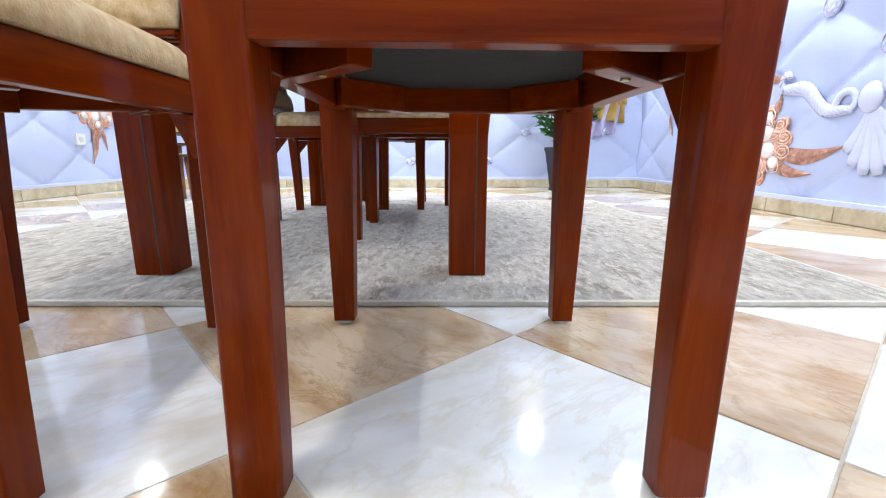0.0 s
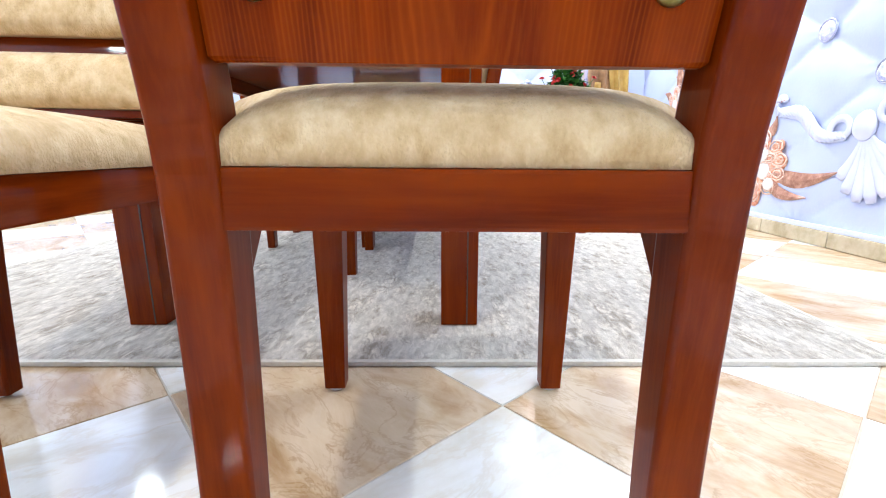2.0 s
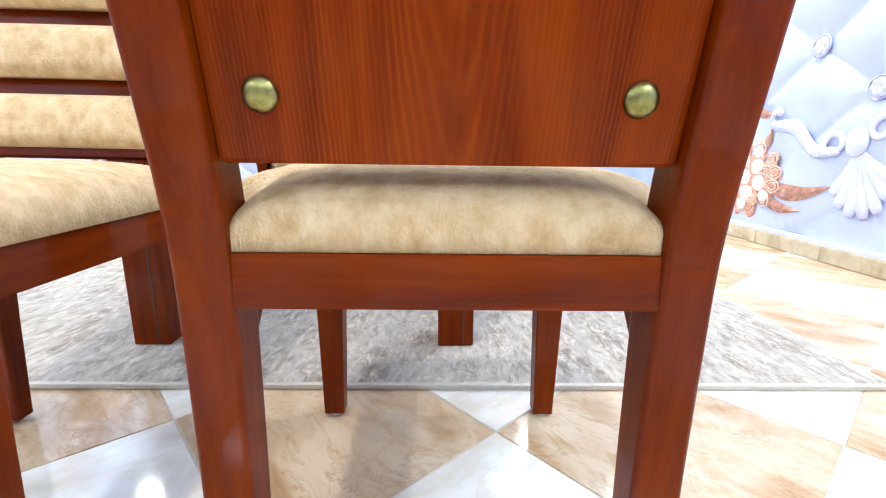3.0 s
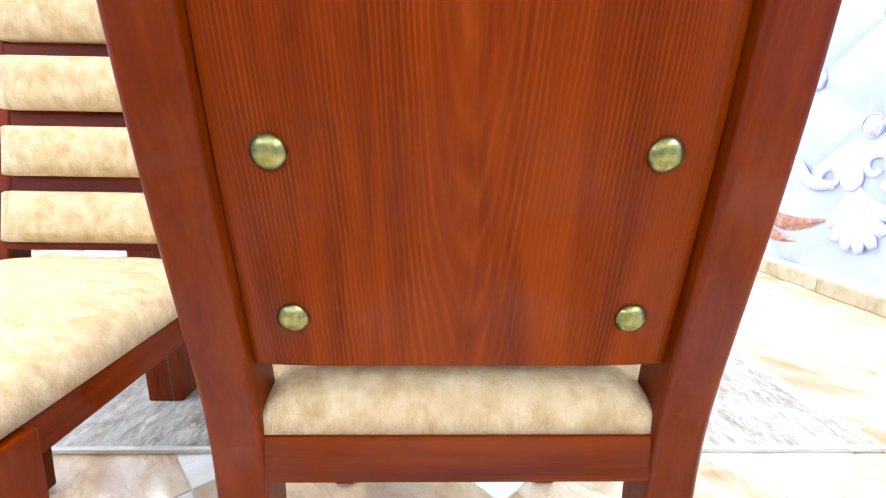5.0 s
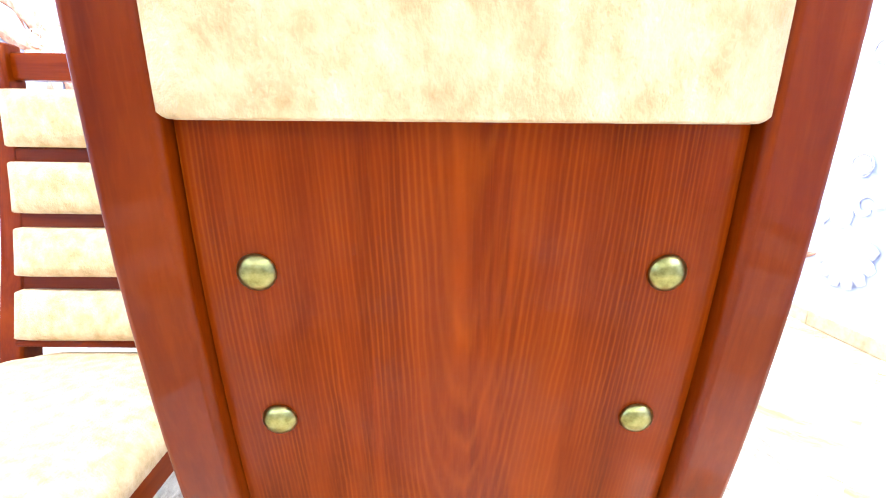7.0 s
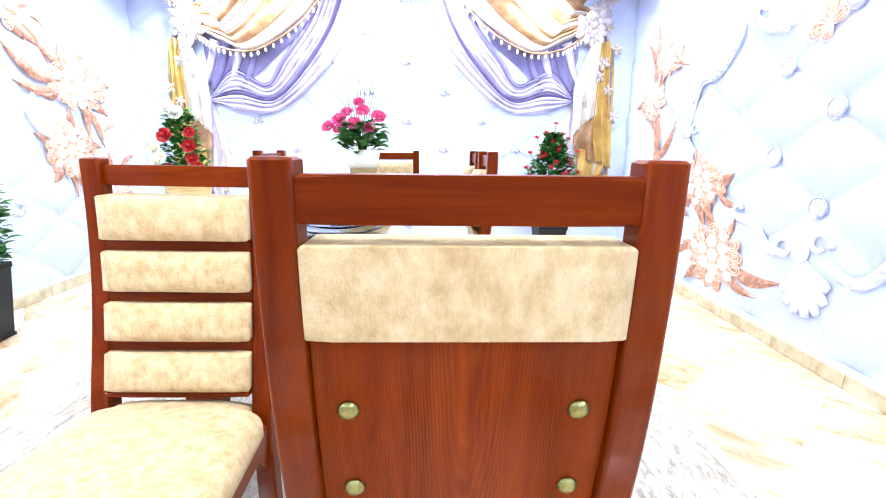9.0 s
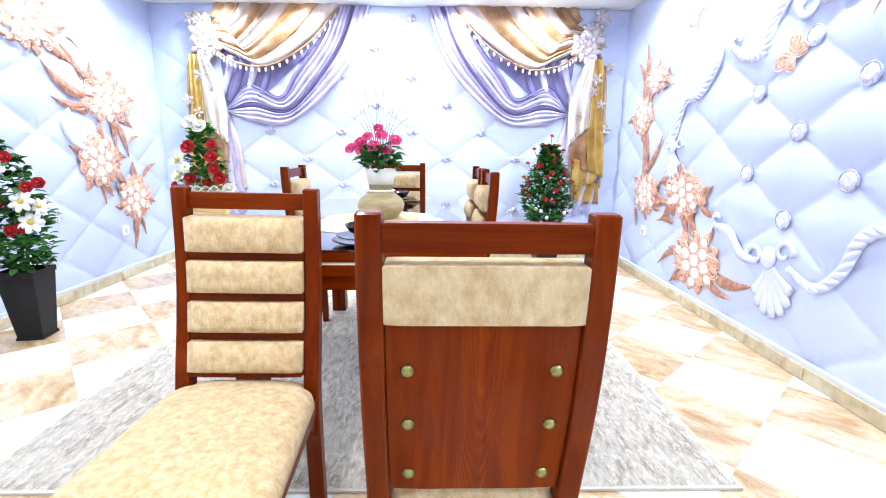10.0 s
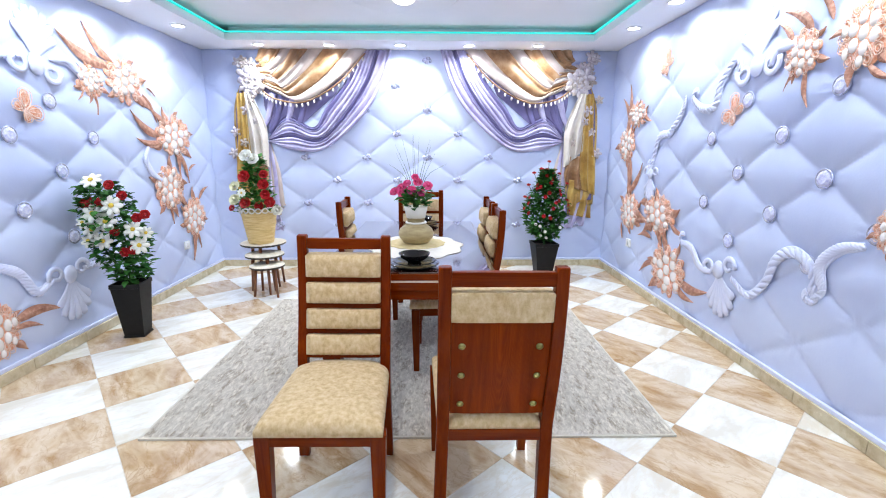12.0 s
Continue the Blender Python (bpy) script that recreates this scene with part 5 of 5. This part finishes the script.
# ---------------------------------------------------------------- on the dining table
runner = thing("table_doily", "white lace table mat with a wavy edge on the glass", "table mat", m=pose(-0.165, 1.6, TABLE_Z))
bm = bmesh.new()
n = 60
loft([[Vector((s * (0.27 + 0.012 * math.sin(10 * a)) * math.cos(a), s * (0.33 + 0.012 * math.sin(10 * a)) * math.sin(a), z)) for a in (k * math.tau / n for k in range(n))] for s, z in ((0.98, 0.0), (1.0, 0.002), (0.97, 0.004), (0.3, 0.0045))], bm)
part("cloth", bm, lace, runner, "", True)
mat2 = thing("round_mat", "round gold-coloured mat under the vase", "table mat", m=pose(-0.165, 1.66, TABLE_Z + 0.0046))
bm = bmesh.new()
loft([[Vector((s * (0.17 + 0.005 * math.sin(14 * a)) * math.cos(a), s * (0.17 + 0.005 * math.sin(14 * a)) * math.sin(a), z)) for a in (k * math.tau / n for k in range(n))] for s, z in ((0.98, 0.0), (1.0, 0.002), (0.97, 0.004), (0.3, 0.0042))], bm)
part("mat", bm, lace_gold, mat2, "", True)
vase = thing("flower_vase", "khaki pot-bellied vase with pink flowers and thin grass blades", "vase", m=pose(-0.165, 1.66, TABLE_Z + 0.0088))
part("body", lathe([(0.055, 0.0), (0.075, 0.006), (0.098, 0.035), (0.104, 0.06), (0.094, 0.085), (0.066, 0.108), (0.056, 0.118), (0.058, 0.122)], 40), ceramic, vase, "khaki ribbed belly", True)
part("collar", lathe([(0.06, 0.118), (0.063, 0.122), (0.06, 0.127)], 36), ceramic_white, vase, "pale ring", True)
part("neck", lathe([(0.05, 0.126), (0.052, 0.15), (0.057, 0.152)], 36), ceramic, vase, "", True)
part("cup", lathe([(0.055, 0.150), (0.062, 0.185), (0.069, 0.215), (0.066, 0.217), (0.05, 0.2)], 36), ceramic_white, vase, "white cup-shaped top", True)


def place_vase(rnd):
    a, d = rnd.uniform(0, math.tau), rnd.random() ** 0.5
    z = rnd.uniform(0.215, 0.31)
    return Vector((0.075 * d * math.cos(a), 0.06 * d * math.sin(a), z)), Vector((math.cos(a), math.sin(a), 0.4))


foliage(110, place_vase, 0.05, 0.038, (leaf_light, leaf_green), vase, 12)
for k, (x, z, r) in enumerate(((-0.12, 0.30, 0.028), (-0.075, 0.325, 0.029), (-0.02, 0.31, 0.03), (0.015, 0.355, 0.028), (0.07, 0.335, 0.03), (0.035, 0.295, 0.025), (-0.045, 0.35, 0.024), (0.0, 0.385, 0.022), (-0.08, 0.29, 0.022))):
    rose(vase, Vector((x, -0.05 + 2 * x * x, z)), (x * 3, -1, 0.8), r, pink_petal, "bright pink bloom", 80 + k)
for k in range(11):
    s = (k - 5) / 5
    part("grass_blade", tube(spline([(0.01 * s, 0, 0.2), (0.06 * s, 0.01, 0.38), (0.16 * s + 0.02 * math.sin(k * 2), 0.02 * math.cos(k), 0.62 - 0.16 * s * s)], 8), lambda t: 0.0022 * (1.2 - t), 5), stem_mat, vase, "thin grass blade")

for y, stack in ((1.145, "stack of glossy black plates with a bowl on the glass table"), (2.33, "glossy black plates and bowl near the table's far end")):
    plates = thing("plate_stack", stack, "plates", m=pose(-0.15, y, TABLE_Z))
    part("plate", lathe([(0.05, 0.0), (0.06, 0.003), (0.115, 0.014), (0.118, 0.017), (0.1, 0.015), (0.05, 0.006)], 40), black_glaze, plates, "wide black plate", True)
    part("plate", lathe([(0.05, 0.016), (0.06, 0.018), (0.1, 0.028), (0.103, 0.031), (0.09, 0.029), (0.05, 0.021)], 40), black_glaze, plates, "black plate", True)
    part("bowl", lathe([(0.03, 0.023), (0.034, 0.026), (0.06, 0.042), (0.074, 0.062), (0.075, 0.065), (0.068, 0.06), (0.04, 0.034), (0.02, 0.031)], 40), black_glaze, plates, "small black bowl", True)


# ---------------------------------------------------------------- floor tiles, set diagonally
floor = tagged(part("floor", box(LEFT - 0.1, RIGHT + 0.1, FRONT - 0.1, BACK + 0.1, -0.12, -0.002, 0), grout), "glossy white and brown marble tiles laid diagonally", "floor", kind="structure")
ORIGIN, TURN_DEG, SIDE = Vector((0.233, 0.733, 0)), 41.6, 0.4
E1 = SIDE * Vector((math.cos(radians(TURN_DEG)), math.sin(radians(TURN_DEG)), 0))
E2 = SIDE * Vector((-math.sin(radians(TURN_DEG)), math.cos(radians(TURN_DEG)), 0))
KEEP = (lambda p: p.x - LEFT, lambda p: RIGHT - p.x, lambda p: p.y - FRONT, lambda p: BACK - p.y)


def tile_mesh(corners, mat):
    """A tile with a chamfered rim; corners lie round its own middle."""
    bm = bmesh.new()
    inner = [c * 0.994 for c in corners]
    rows = [[bm.verts.new((c.x, c.y, z)) for c in cs] for cs, z in ((corners, -0.0019), (corners, -0.0008), (inner, 0.0))]
    n = len(corners)
    for a, b in zip(rows, rows[1:]):
        for k in range(n):
            bm.faces.new((a[k], a[(k + 1) % n], b[(k + 1) % n], b[k]))
    bm.faces.new(rows[-1])
    bmesh.ops.recalc_face_normals(bm, faces=bm.faces)
    data = bpy.data.meshes.new("tile")
    bm.to_mesh(data)
    bm.free()
    data.materials.append(mat)
    return data


GAP = 0.0015
WHOLE = {}
turns = random.Random(21)
for i in range(-12, 14):
    for j in range(-12, 14):
        mid = ORIGIN + (i + 0.5) * E1 + (j + 0.5) * E2
        f = 0.5 - GAP / SIDE
        quarter = 2 * turns.randrange(2)
        square = [E1 * a * f + E2 * b * f for a, b in ((-1, -1), (1, -1), (1, 1), (-1, 1))]
        poly = [mid + c for c in square]
        for k in KEEP:
            if poly:
                poly = clip(poly, k)
        if len(poly) < 3:
            continue
        white = (i + j) % 2 == 0
        mat = tile_white if white else tile_brown
        spin = Matrix.Rotation(radians(TURN_DEG + 90 * quarter), 4, "Z")
        back = spin.inverted()
        if all((p - mid - c).length < 1e-6 for p, c in zip(poly, square)) and len(poly) == 4:
            if white not in WHOLE:
                WHOLE[white] = tile_mesh([back @ c for c in square], mat)
            share("tile", WHOLE[white], floor, Matrix.Translation(mid) @ spin)
        else:
            c = sum(poly, Vector()) / len(poly)
            share("tile", tile_mesh([back @ (p - c) for p in poly], mat), floor, Matrix.Translation(c) @ spin)
